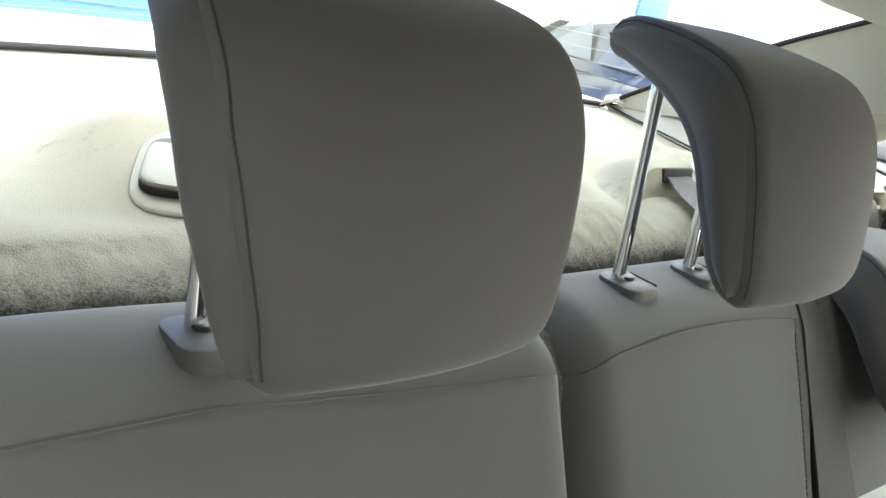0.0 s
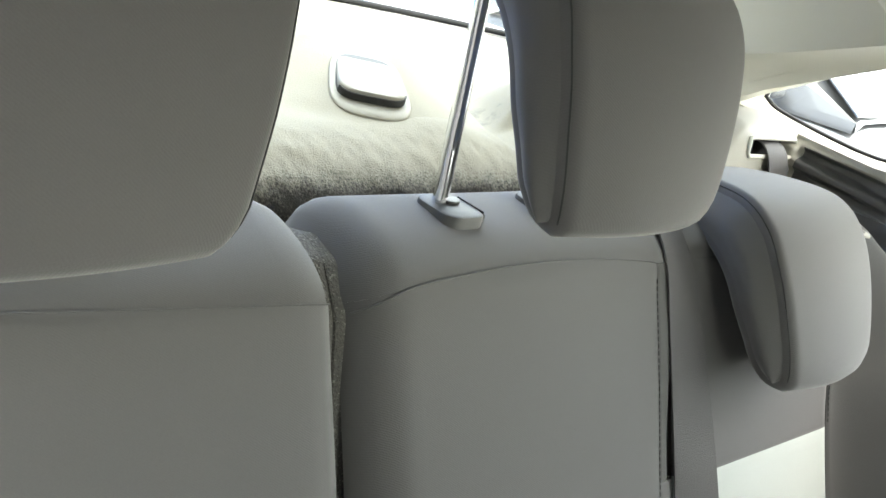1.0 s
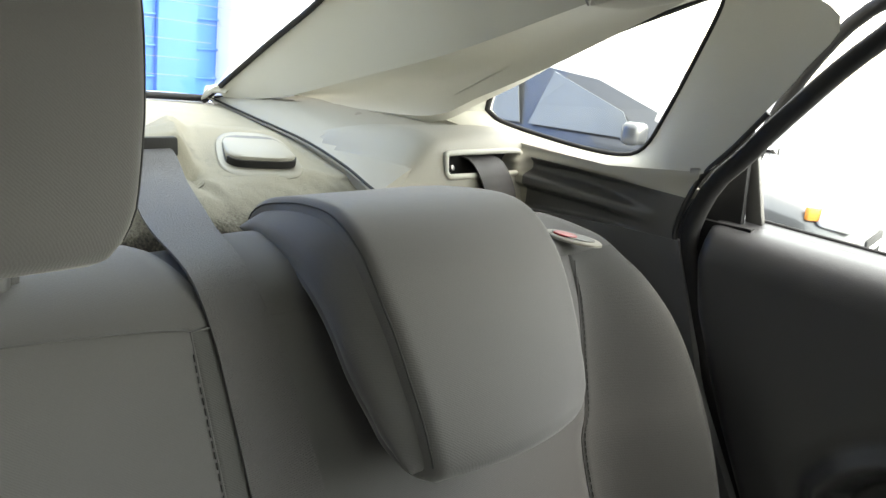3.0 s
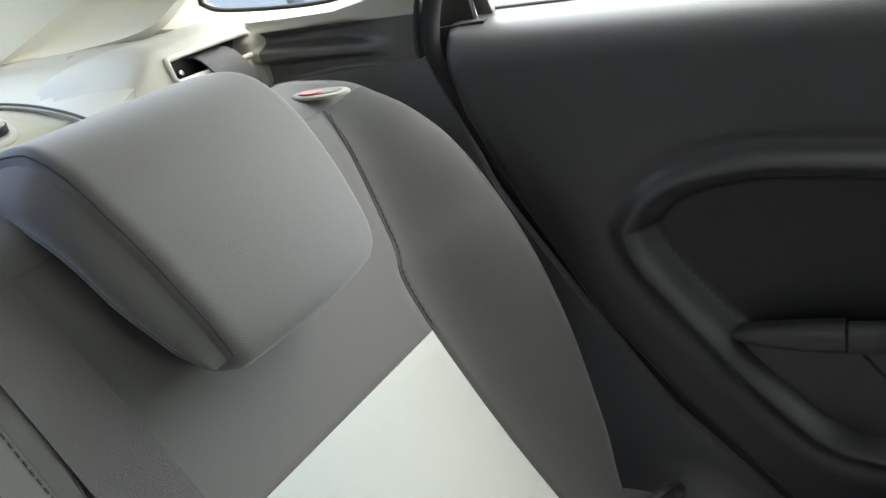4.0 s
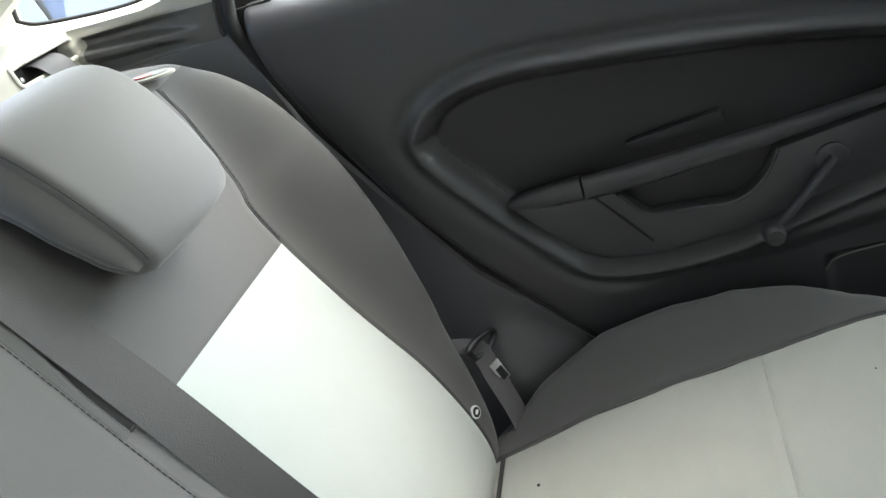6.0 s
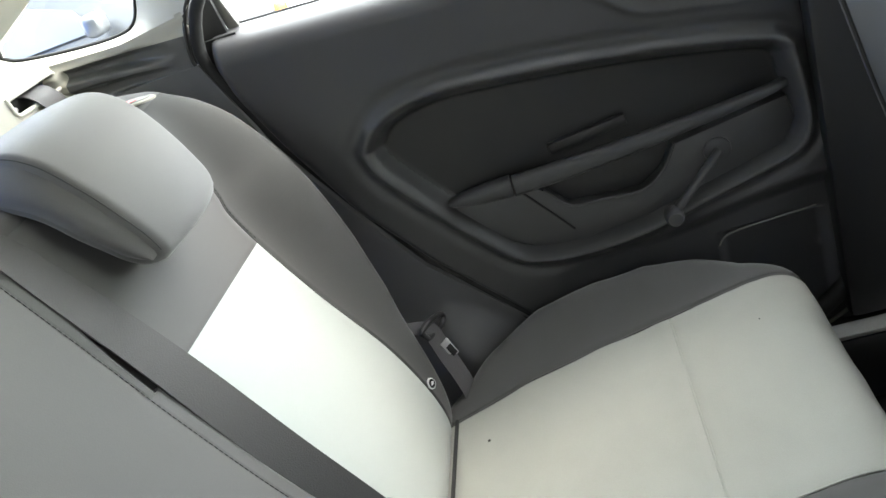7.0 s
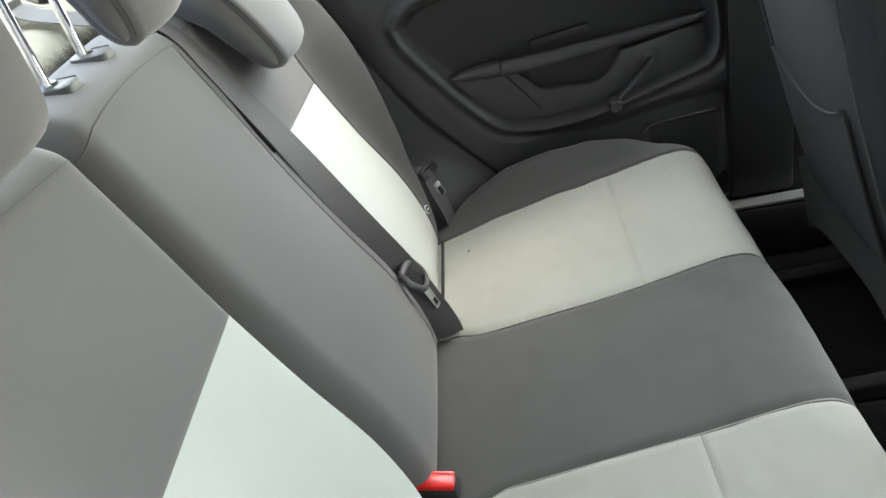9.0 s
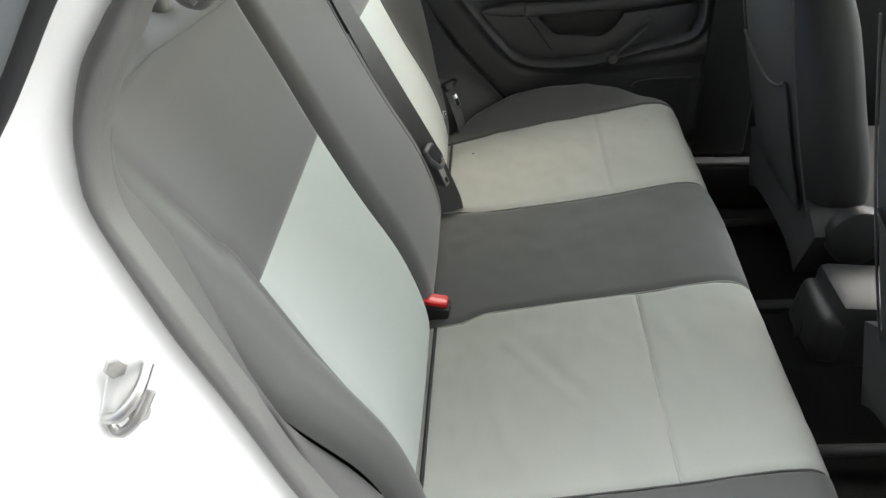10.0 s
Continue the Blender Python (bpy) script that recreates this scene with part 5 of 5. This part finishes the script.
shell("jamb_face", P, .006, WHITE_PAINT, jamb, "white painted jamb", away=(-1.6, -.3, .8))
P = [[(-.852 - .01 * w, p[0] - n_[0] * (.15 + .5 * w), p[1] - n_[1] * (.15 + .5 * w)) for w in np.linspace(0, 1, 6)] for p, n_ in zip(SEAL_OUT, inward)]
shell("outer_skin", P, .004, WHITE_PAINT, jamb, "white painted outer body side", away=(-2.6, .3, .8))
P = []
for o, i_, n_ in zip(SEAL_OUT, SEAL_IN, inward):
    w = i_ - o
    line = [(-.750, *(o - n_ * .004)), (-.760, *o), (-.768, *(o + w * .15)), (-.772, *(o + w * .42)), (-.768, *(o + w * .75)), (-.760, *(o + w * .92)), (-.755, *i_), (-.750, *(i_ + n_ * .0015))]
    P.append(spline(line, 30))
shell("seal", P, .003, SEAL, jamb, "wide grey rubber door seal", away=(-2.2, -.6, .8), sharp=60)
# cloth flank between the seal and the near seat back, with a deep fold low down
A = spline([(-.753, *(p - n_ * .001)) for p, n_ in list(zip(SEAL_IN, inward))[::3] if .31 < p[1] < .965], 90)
P = []
for k, a in enumerate(A):
    z = min(.885, a[2] - .03 * float(smooth01((a[2] - .70) / .15)) + .02 * float(smooth01((.68 - a[2]) / .1)))
    i_, low = row_of(z), float(smooth01((.80 - z) / .17))
    x = near_outer(i_) + .050 * (1 - low) + .008 * low
    b = np.array(back_point(x, i_, near_lift(x, i_) - edge_sink(x - near_outer(i_), .032) - .003 - low * .0305))
    line = []
    for w in np.linspace(0, 1, 26):
        dive = w ** (1 + 1.7 * low)
        p = a * (1 - w) + np.array([b[0], a[1] + (b[1] - a[1]) * dive, b[2]]) * w if w else a
        puff = math.sin(math.pi * w) * (.004 + .004 * low + .003 * low * math.sin(k * .29 + w * 3)) + .0012 * noise.noise(Vector((k * .09, w * 3, 1.7)))
        line.append((p[0] - puff * .8, p[1] - puff * .6, p[2]))
    P.append(line)
shell("side_cloth", P, .004, SIDE_CLOTH, jamb, "grey cloth side trim with a deep fold", away=(-2.2, -.6, .8), sharp=70)
quarter_near = thing("quarter_trim", (-.72, .35, .8), "grey quarter trim beside near seat back", "quarter trim", kind="structure")
P = [[(-.742 + .045 * float(smooth01((y - .17) / .16)), y, z + .02 * (y - .2)) for z in np.linspace(.60, 1.03 - .1 * max(0, y - .3), 20)] for y in np.linspace(.232, .60, 30)]
shell("upper_trim", P, .008, TRIM_GREY, quarter_near, "grey plastic side trim", away=(0, .3, .8))
GLASS_TRIM = spline([(.13, 1.115), (.170, 1.080), (.202, 1.040), (.228, 1.002), (.254, .965), (.285, .925)], 24)
tube("quarter_glass_trim", [(-.797, y, z) for y, z in GLASS_TRIM], .008, BLACK, jamb, "black outer window trim", sides=8)
P = [[(-.800 - .30 * w, y + w * .85, z + w * .5) for w in np.linspace(.006, .16, 4)] for y, z in GLASS_TRIM]
shell("quarter_glass_outside", P, .003, CAR_GLASS, jamb, "dark outer quarter glass", away=(-2.6, .0, .9))
striker = thing("door_striker", (-.80, .222, .700), "worn steel door striker bolted to white jamb", "door striker")
block("striker_plate", (-.790, .226, .700), (.006, .042, .066), BRIGHT_STEEL, striker, "worn steel base plate", .003, (22, 0, 38))
tube("striker_loop", [(-.783, .207, .719), (-.806, .211, .706), (-.820, .225, .692), (-.815, .240, .684), (-.808, .244, .672), (-.812, .234, .664), (-.806, .218, .676), (-.790, .208, .694)], .0052, STEEL, striker, "bent steel loop", n=30, sides=10)
for dy, dz in ((.012, .026), (-.012, -.026)):
    disc("bolt", (-.795, .226 + dy * .4, .700 + dz), (-.8, -.6, 0), .010, .006, STEEL, striker, n=6)
block("near_sill", (-.745, -.30, .115), (.12, 1.1, .07), WHITE_PAINT, None, "", .015, origin=(-.745, -.30, .08))
tagged(bpy.data.objects["near_sill"], "white painted door sill", "door sill", kind="structure")
block("far_sill", (.705, -.80, .109), (.13, 1.1, .126), DARK_PLASTIC, None, "", .012, origin=(.705, -.80, .046))
tagged(bpy.data.objects["far_sill"], "dark plastic door sill", "door sill", kind="structure")
block("sill_plate", (.660, -.80, .1755), (.034, 1.0, .008), SILL_GREY, None, "", .002, origin=(.664, -.80, .1715))
tagged(bpy.data.objects["sill_plate"], "pale grey scuffed plate on the door sill", "sill plate", kind="structure")
tube("front_door_seal", [(.692, -.600, .92), (.694, -.612, .64), (.695, -.640, .477), (.696, -.648, .338), (.697, -.628, .27), (.70, -.58, .212), (.705, -.50, .165), (.71, -.40, .14)], .014, BLACK, None, n=60, origin=(.70, -.6, .5))
tagged(bpy.data.objects["front_door_seal"], "black rubber seal at the front of the rear door", "door seal", kind="structure")
tube("pillar_trim_edge", [(.688, -.622, .92), (.690, -.640, .64), (.691, -.668, .477), (.692, -.672, .330), (.692, -.648, .25), (.695, -.60, .190), (.70, -.52, .150)], .003, TRIM_GREY, None, n=60, origin=(.70, -.6, .5))
tagged(bpy.data.objects["pillar_trim_edge"], "thin trim edge beside the seal", "trim", kind="structure")

# ---- floor, tunnel, front of the cabin ----
P = []
for x in np.linspace(-.70, .70, 70):
    line = []
    for y in np.linspace(-2.0, .30, 60):
        tun = .11 * math.exp(-((x + .02) / .13) ** 4)
        line.append((x, y, .045 + tun + .0025 * noise.noise(Vector((x * 22, y * 22, 0)))))
    P.append(line)
tagged(shell("floor", P, .02, CARPET, away=(0, 0, 2)), "black carpeted car floor with centre tunnel", "car floor", kind="structure")
mat_ = thing("floor_mat", (.33, -.62, .05), "dark carpet mat on the rear floor", "floor mat")
P = [[(x, y, .056 + .003 * noise.noise(Vector((x * 15, y * 15, 4)))) for y in np.linspace(-.80, -.46, 20)] for x in np.linspace(.16, .58, 24)]
shell("mat_cover", P, .008, CARPET, mat_, "dark carpet pile", away=(0, 0, 2))


def front_seat(cx, y0, label):
    """A front seat seen from behind: back shell, pocket, side bolsters, cushion and rails."""
    root = thing("front_seat", (cx, y0 - .2, .05), label, "car seat", "front seats")
    def sect(z):
        t = (z - .22) / .66
        w = float(np.interp(z, [.22, .30, .38, .48, .62, .78, .87, .90], [.13, .175, .212, .236, .244, .228, .19, .13]))
        yb = y0 + .16 * (t - .5) + .01 * math.sin(math.pi * max(0, min(1, t)))
        d = float(np.interp(z, [.22, .4, .7, .86, .90], [.15, .15, .13, .09, .05]))
        pts = []
        for j in range(40):
            a = 2 * math.pi * j / 40
            c, s_ = math.cos(a), math.sin(a)
            pts.append((cx + w * math.copysign(abs(c) ** .55, c), yb - d / 2 + d / 2 * math.copysign(abs(s_) ** .62, s_), z))
        return pts
    zs = np.concatenate([np.linspace(.22, .82, 24), np.linspace(.84, .90, 6)])
    V = [p for z in zs for p in sect(z)]
    link("back_cover", V, grid_faces(30, 40, wrap_v=True) + [tuple(range(40)), tuple(29 * 40 + j for j in range(40))], FRONT_FABRIC, root, "dark grey cloth seat back cover", 60)
    rear = lambda z: y0 + .16 * ((z - .22) / .66 - .5) + .01 * math.sin(math.pi * max(0, min(1, (z - .22) / .66)))
    P = []
    for a in np.linspace(-1, 1, 30):
        top = .575 - .045 * (1 - a * a)
        P.append([(cx + a * .150, rear(z) + .003 + .006 * (1 - a * a) * math.sin(math.pi * min(1, k / 11 + .12)), z) for k, z in enumerate(np.linspace(.30, top, 12))])
    shell("map_pocket", P, .004, FRONT_FABRIC, root, "slack dark cloth map pocket", away=(cx, 2, .5))
    tube("pocket_hem", [tuple(Vector(l[-1]) + Vector((0, .002, 0))) for l in P], .0024, FRONT_FABRIC, root, "elastic pocket hem", sides=8)
    for sgn in (-1, 1):
        tube("side_seam", [(cx + sgn * .188, rear(z) - .006, z) for z in np.linspace(.26, .84, 20)], .0022, SEAM_THREAD, root, sides=6)
        disc("recliner_cover", (cx + sgn * .232, y0 - .14, .30), (sgn, 0, 0), .060, .028, DARK_PLASTIC, root, "dark plastic recliner cover")
        tube("rail", [(cx + sgn * .17, y0 + .05, .075), (cx + sgn * .17, y0 - .45, .10)], .014, BLACK, root, "black steel seat rail", flat=.6)
        foot = block("rail_foot", (cx + sgn * .17, y0 + .055, .068), (.05, .05, .03), BLACK, root, "", .006)
        disc("rail_bolt", (cx + sgn * .17, y0 + .060, .083), (0, .3, 1), .009, .006, STEEL, foot, "bright steel rail bolt", n=6)
    P = [[(cx + a * .25, y, .30 + .05 * (1 - abs(a) ** 3) - edge_sink(y - (y0 - .62), .05)) for y in np.linspace(y0 - .06, y0 - .62, 16)] for a in np.linspace(-1, 1, 16)]
    shell("seat_cushion", P, .14, FRONT_FABRIC, root, "dark grey cloth cushion", away=(cx, y0, 3))
    o = spline([(p[0] * .9, p[1]) for p in [(-.02, .93), (-.05, .96), (-.055, 1.03), (-.03, 1.09), (.0, 1.10), (.03, 1.08), (.04, 1.0), (.03, .94), (.0, .925), (-.02, .93)]], 28)[:-1]
    V = []
    for t in np.linspace(-1, 1, 13):
        k = math.sqrt(max(0, 1 - abs(t) ** 5)) * .9 + .1
        V += [(cx + t * .12, y0 + .10 + p[0] * k, 1.01 + (p[1] - 1.01) * k) for p in o]
    hr = link("front_headrest", V, grid_faces(13, 27, wrap_v=True) + [tuple(range(27)), tuple(12 * 27 + j for j in range(27))], FRONT_FABRIC, root, "dark grey cloth headrest", 60)
    for px in (-.055, .055):
        tube("post", [(cx + px, y0 + .055, .86), (cx + px, y0 + .09, .96)], .006, CHROME, hr, sides=10)
    return root


front_seat(.345, -.650, "dark grey cloth front passenger seat with map pocket")
front_seat(-.418, -.650, "dark grey cloth front seat beside open side")

console = thing("centre_console", (-.02, -.85, .10), "grey plastic centre console with cup recess between seats", "console")
block("console_body", (-.02, -1.00, .150), (.155, .60, .22), DARK_PLASTIC, console, "dark plastic body", .02, (3, 0, 0))
block("console_end", (-.022, -.716, .190), (.150, .085, .105), CONSOLE_PLASTIC, console, "scuffed grey plastic rear end", .022, (10, 0, 0), segments=4)
block("cup_recess", (-.02, -.84, .240), (.105, .11, .03), BLACK, console, "black cup recess", .012)
tube("recess_rim", [(-.075, -.78, .252), (.035, -.78, .252), (.035, -.90, .255), (-.075, -.90, .255)], .004, STEEL, console, "pale worn rim", n=40, closed=True, sides=8)
disc("end_button", (-.018, -.671, .170), (0, 1, .15), .018, .003, CONSOLE_PLASTIC, console, "round plug")

def plain_wall(name, centre, size, mat, label, cat, turn=(0, 0, 0)):
    return tagged(block(name, centre, size, mat, None, "", .01, turn, origin=centre), label, cat, kind="structure")

plain_wall("dashboard", (-.02, -1.75, .52), (1.30, .36, .40), DARK_PLASTIC, "dark plastic dashboard at the front", "dashboard")
plain_wall("firewall", (-.02, -1.98, .36), (1.40, .04, .70), DARK_PLASTIC, "dark panel closing the front footwell", "firewall")
plain_wall("front_door_panel", (.71, -1.28, .50), (.05, 1.24, .78), DARK_PLASTIC, "dark plastic panel of far front door", "car door")
plain_wall("near_front_door", (-.75, -1.28, .50), (.05, 1.24, .78), DARK_PLASTIC, "dark plastic panel of near front door", "car door")
plain_wall("middle_pillar_far", (.680, -.665, .683), (.05, .13, .995), DARK_PLASTIC, "dark plastic middle pillar between doors", "pillar", (0, -2, 0))
# Added dark panel, there to keep daylight off the far sill.
plain_wall("light_stop_far", (.812, -1.2, .46), (.03, 1.44, .82), DARK_PLASTIC, "unseen dark panel added to shut daylight out at the far side", "body side")
plain_wall("middle_pillar_near", (-.72, -.70, .65), (.05, .13, 1.06), DARK_PLASTIC, "dark plastic middle pillar beside door opening", "pillar", (0, 2, 0))

ws = thing("window_4", (-.02, -1.75, .95), "wide sloping windscreen at the front", "windscreen", kind="structure")
P = [[(-.02 + u * (.62 - .08 * v), -1.97 + .50 * v - .05 * u * u * (1 - v), .74 + .40 * v - .03 * abs(u) ** 2 * v) for v in np.linspace(0, 1, 8)] for u in np.linspace(-1, 1, 20)]
wp = shell("pane", P, .004, GLASS, ws, "clear curved glass", away=(0, 0, .6))
wp.visible_shadow = False
P = [[(-.02 + u * .66, -1.99 - 1.0 * w, .72 - .14 * w * w - .05 * abs(u) ** 3) for w in np.linspace(0, 1, 10)] for u in np.linspace(-1, 1, 20)]
tagged(shell("bonnet", P, .01, WHITE_PAINT, away=(0, -2.5, 3)), "white painted bonnet in front of windscreen", "bonnet", kind="structure")

# ---- outside ----
g = [[(x, y, -.36 + .01 * math.sin(x * .7) * math.cos(y * .5) * (1 if abs(x) < 40 and abs(y) < 40 else 0)) for y in (-900, -200, -60, -20, -8, -3, 0, 3, 8, 20, 60, 200, 900)] for x in (-900, -200, -60, -20, -8, -3, 0, 3, 8, 20, 60, 200, 900)]
tagged(shell("ground", g, .05, GROUND, away=(0, 0, 9), origin=(0, 0, -.36)), "grey concrete yard around the car", "yard", kind="structure")

blue = thing("blue_building", (-2.0, 5.0, -.36), "blue ribbed metal building with white lettering shapes", "building")
block("wall", (-2.2, 5.2, 1.9), (11.5, .2, 4.5), BLUE_WALL, blue, "blue painted metal wall", .01)
for k_ in range(22):
    block("rib", (-2.2, 5.09, -.15 + k_ * .2), (11.5, .02, .012), BLUE_WALL, blue, "", .003)
block("corner_post", (3.64, 5.08, 1.9), (.22, .3, 4.5), WHITE_PAINT, blue, "white corner post", .02)
block("corner_band", (3.2, 5.08, 1.9), (.30, .04, 4.5), BLUE_WALL, blue, "", .01)
V = []
ringA = [(1.57 + .21 * math.cos(a), 5.08, .935 + .21 * math.sin(a)) for a in np.linspace(0, 2 * math.pi, 49)[:-1]]
tube("letter_shape", ringA, .046, WHITE_PAINT, blue, "white ring-shaped sign stroke", flat=.2, side_dir=(0, 1, 0), closed=True, sides=12)
block("letter_bar", (1.80, 5.085, 1.18), (.09, .02, .62), WHITE_PAINT, blue, "white sign stroke", .01)

# Unseen wall, added to keep light from entering by the near opening.
plain_wall("shade_wall", (-2.6, .5, 2.1), (.25, 13.8, 4.9), SHADE_WALL, "unseen dark wall added to hold light off the near side", "wall")

pale = thing("pale_building", (9.0, 7.5, -.36), "pale panelled building beyond the yard", "building")
block("wall", (10.0, 8.2, 2.2), (9.5, .3, 5.2), PALE_WALL, pale, "pale wall", .02)
for k_ in range(6):
    block("panel_joint", (6.2 + 1.5 * k_, 8.03, 2.2), (.06, .04, 5.2), WHITE_PAINT, pale, "", .01)
block("window_band", (10.45, 8.02, 1.12), (.75, .06, .55), BLUE_WALL, pale, "blue window panel", .02)


def parked_car(name, at, heading, paint, label, tall=0.0):
    """A parked saloon: lofted body and cabin, windows, wheels, lamps."""
    root = thing(name, at, label, "car", "parked cars")
    m = pose(*at, 0, 0, heading)
    put = lambda pts: [tuple(m @ Vector(p)) for p in pts]
    body = [(-2.10, .55, .30, .62), (-2.0, .74, .22, .74), (-1.6, .82, .20, .90), (-.9, .86, .20, .98), (.0, .87, .20, .97), (.9, .86, .20, .95), (1.3, .84, .20, .90), (1.75, .78, .20, .80), (2.0, .66, .24, .68), (2.08, .48, .34, .58)]
    V = []
    for x, w, lo, hi in body:
        for j in range(28):
            a = 2 * math.pi * j / 28
            c, s_ = math.cos(a), math.sin(a)
            V.append((x, w * math.copysign(abs(c) ** .5, c), (lo + hi) / 2 + (hi - lo) / 2 * math.copysign(abs(s_) ** .55, s_)))
    link("body", put(V), grid_faces(len(body), 28, wrap_v=True) + [tuple(range(28)), tuple((len(body) - 1) * 28 + j for j in range(28))], paint, root, "painted steel body", 50)
    cab = [(-1.95, .60, .90), (-1.5, .66, 1.18), (-.9, .64, 1.34 + tall), (-.2, .63, 1.40 + tall), (.35, .64, 1.34 + tall), (.8, .68, 1.18), (1.25, .72, .92)]
    V = []
    for x, w, hi in cab:
        for yy, zz in ((-.80, .86), (-.78, .93), (-w - .04, .93 + (hi - .93) * .6), (-w, hi - .05), (-w * .8, hi), (0, hi + .015), (w * .8, hi), (w, hi - .05), (w + .04, .93 + (hi - .93) * .6), (.78, .93), (.80, .86)):
            V.append((x, yy * (1 if hi > .95 else .9), max(zz, .86)))
    link("cabin", put(V), grid_faces(len(cab), 11), paint, root, "painted roof and pillars", 35)
    for sgn in (-1, 1):
        for x0, x1, h0, h1 in ((-1.55, -1.05, .06, .29), (-.98, -.12, .30, .36), (-.05, .72, .36, .16)):
            ys = lambda z: sgn * (.80 - (z - .93) * .28 + .012)
            quad = [(x0, ys(.95), .95), (x1, ys(.95), .95), (x1 - .12, ys(.95 + h1), .95 + h1), (x0 + .10, ys(.95 + h0), .95 + h0)]
            link("side_window", put(quad + [(x, y - sgn * .01, z) for x, y, z in quad]), [(0, 1, 2, 3), (7, 6, 5, 4), (0, 4, 5, 1), (1, 5, 6, 2), (2, 6, 7, 3), (3, 7, 4, 0)], CAR_GLASS, root, "dark side window")
        block("mirror", m @ Vector((.78, sgn * .96, 1.0)), (.12, .20, .14), paint, root, "door mirror", .04, (0, 0, heading), segments=3)
        block("headlamp", m @ Vector((1.93, sgn * .56, .66)), (.26, .30, .13), LAMP_CLEAR, root, "clear headlamp", .04, (0, 8, heading + sgn * -28), segments=3)
        block("indicator", m @ Vector((1.84, sgn * .72, .68)), (.10, .05, .08), AMBER, root, "amber indicator lens", .015, (0, 0, heading + sgn * -40))
        for x in (-1.3, 1.28):
            wheel = disc("wheel", m @ Vector((x, sgn * .72, .31)), m.to_3x3() @ Vector((0, sgn, 0)), .31, .18, TYRE, root, "black tyre", n=28)
            disc("rim", m @ Vector((x, sgn * .895, .31)), m.to_3x3() @ Vector((0, sgn, 0)), .20, .015, STEEL, wheel, "steel rim", n=20)
    for x0, x1, z0, z1 in ((.84, 1.22, 1.18, .95), (-1.90, -1.56, .95, 1.17)):
        w0, w1 = (.56, .64) if x0 > 0 else (.58, .58)
        n_ = Vector((1 if x0 > 0 else -1, 0, 1.5)).normalized() * .02
        quad = [Vector((x0, -w0, z0)) + n_, Vector((x0, w0, z0)) + n_, Vector((x1, w1, z1)) + n_, Vector((x1, -w1, z1)) + n_]
        link("windscreen", put([tuple(q_) for q_ in quad] + [tuple(q_ - n_ * .6) for q_ in quad]), [(0, 1, 2, 3), (7, 6, 5, 4), (0, 4, 5, 1), (1, 5, 6, 2), (2, 6, 7, 3), (3, 7, 4, 0)], CAR_GLASS, root, "dark windscreen glass")
    block("grille", m @ Vector((2.07, 0, .47)), (.05, .62, .10), BLACK, root, "black grille", .015, (0, 0, heading))
    block("plate", m @ Vector((2.10, 0, .42)), (.012, .46, .10), WHITE_MARK, root, "blank pale plate", .004, (0, 0, heading))
    for dx in (-.10, .0, .10):
        block("plate_bar", m @ Vector((2.108, dx, .42)), (.006, .07, .05), BLACK, root, "", .002, (0, 0, heading))
    return root


parked_car("parked_car", (5.55, 3.27, -.36), -84, SILVER_PAINT, "silver hatchback parked alongside in the yard")


def truck(at, heading, label, paint, k=.5):
    root = thing("truck", at, label, "truck")
    m = pose(*at, 0, 0, heading) @ Matrix.Scale(k, 4)
    S = lambda *d: tuple(k * v for v in d)
    block("cab", m @ Vector((0, 0, 1.7)), S(2.0, 2.3, 2.4), paint, root, "white truck cab", .15, (0, 0, heading), segments=3)
    block("cargo_box", m @ Vector((-4.0, 0, 2.1)), S(5.6, 2.4, 2.7), paint, root, "pale cargo box", .05, (0, 0, heading))
    block("windscreen", m @ Vector((1.0, 0, 2.2)), S(.06, 1.9, .8), CAR_GLASS, root, "dark windscreen", .02, (0, 0, heading))
    block("bumper", m @ Vector((1.05, 0, .7)), S(.2, 2.3, .35), TRIM_GREY, root, "dark bumper", .04, (0, 0, heading))
    block("chassis", m @ Vector((-3.0, 0, .65)), S(7.4, 1.0, .25), TRIM_GREY, root, "dark chassis", .02, (0, 0, heading))
    for x in (.1, -3.6, -5.6):
        for sgn in (-1, 1):
            disc("wheel", m @ Vector((x, sgn * .95, .5)), m.to_3x3() @ Vector((0, sgn, 0)), .5 * k, .25 * k, TRIM_GREY, root, "black tyre")
    return root


truck((19.0, 3.7, -.36), 185, "small white box truck far across the yard", WHITE_PAINT)
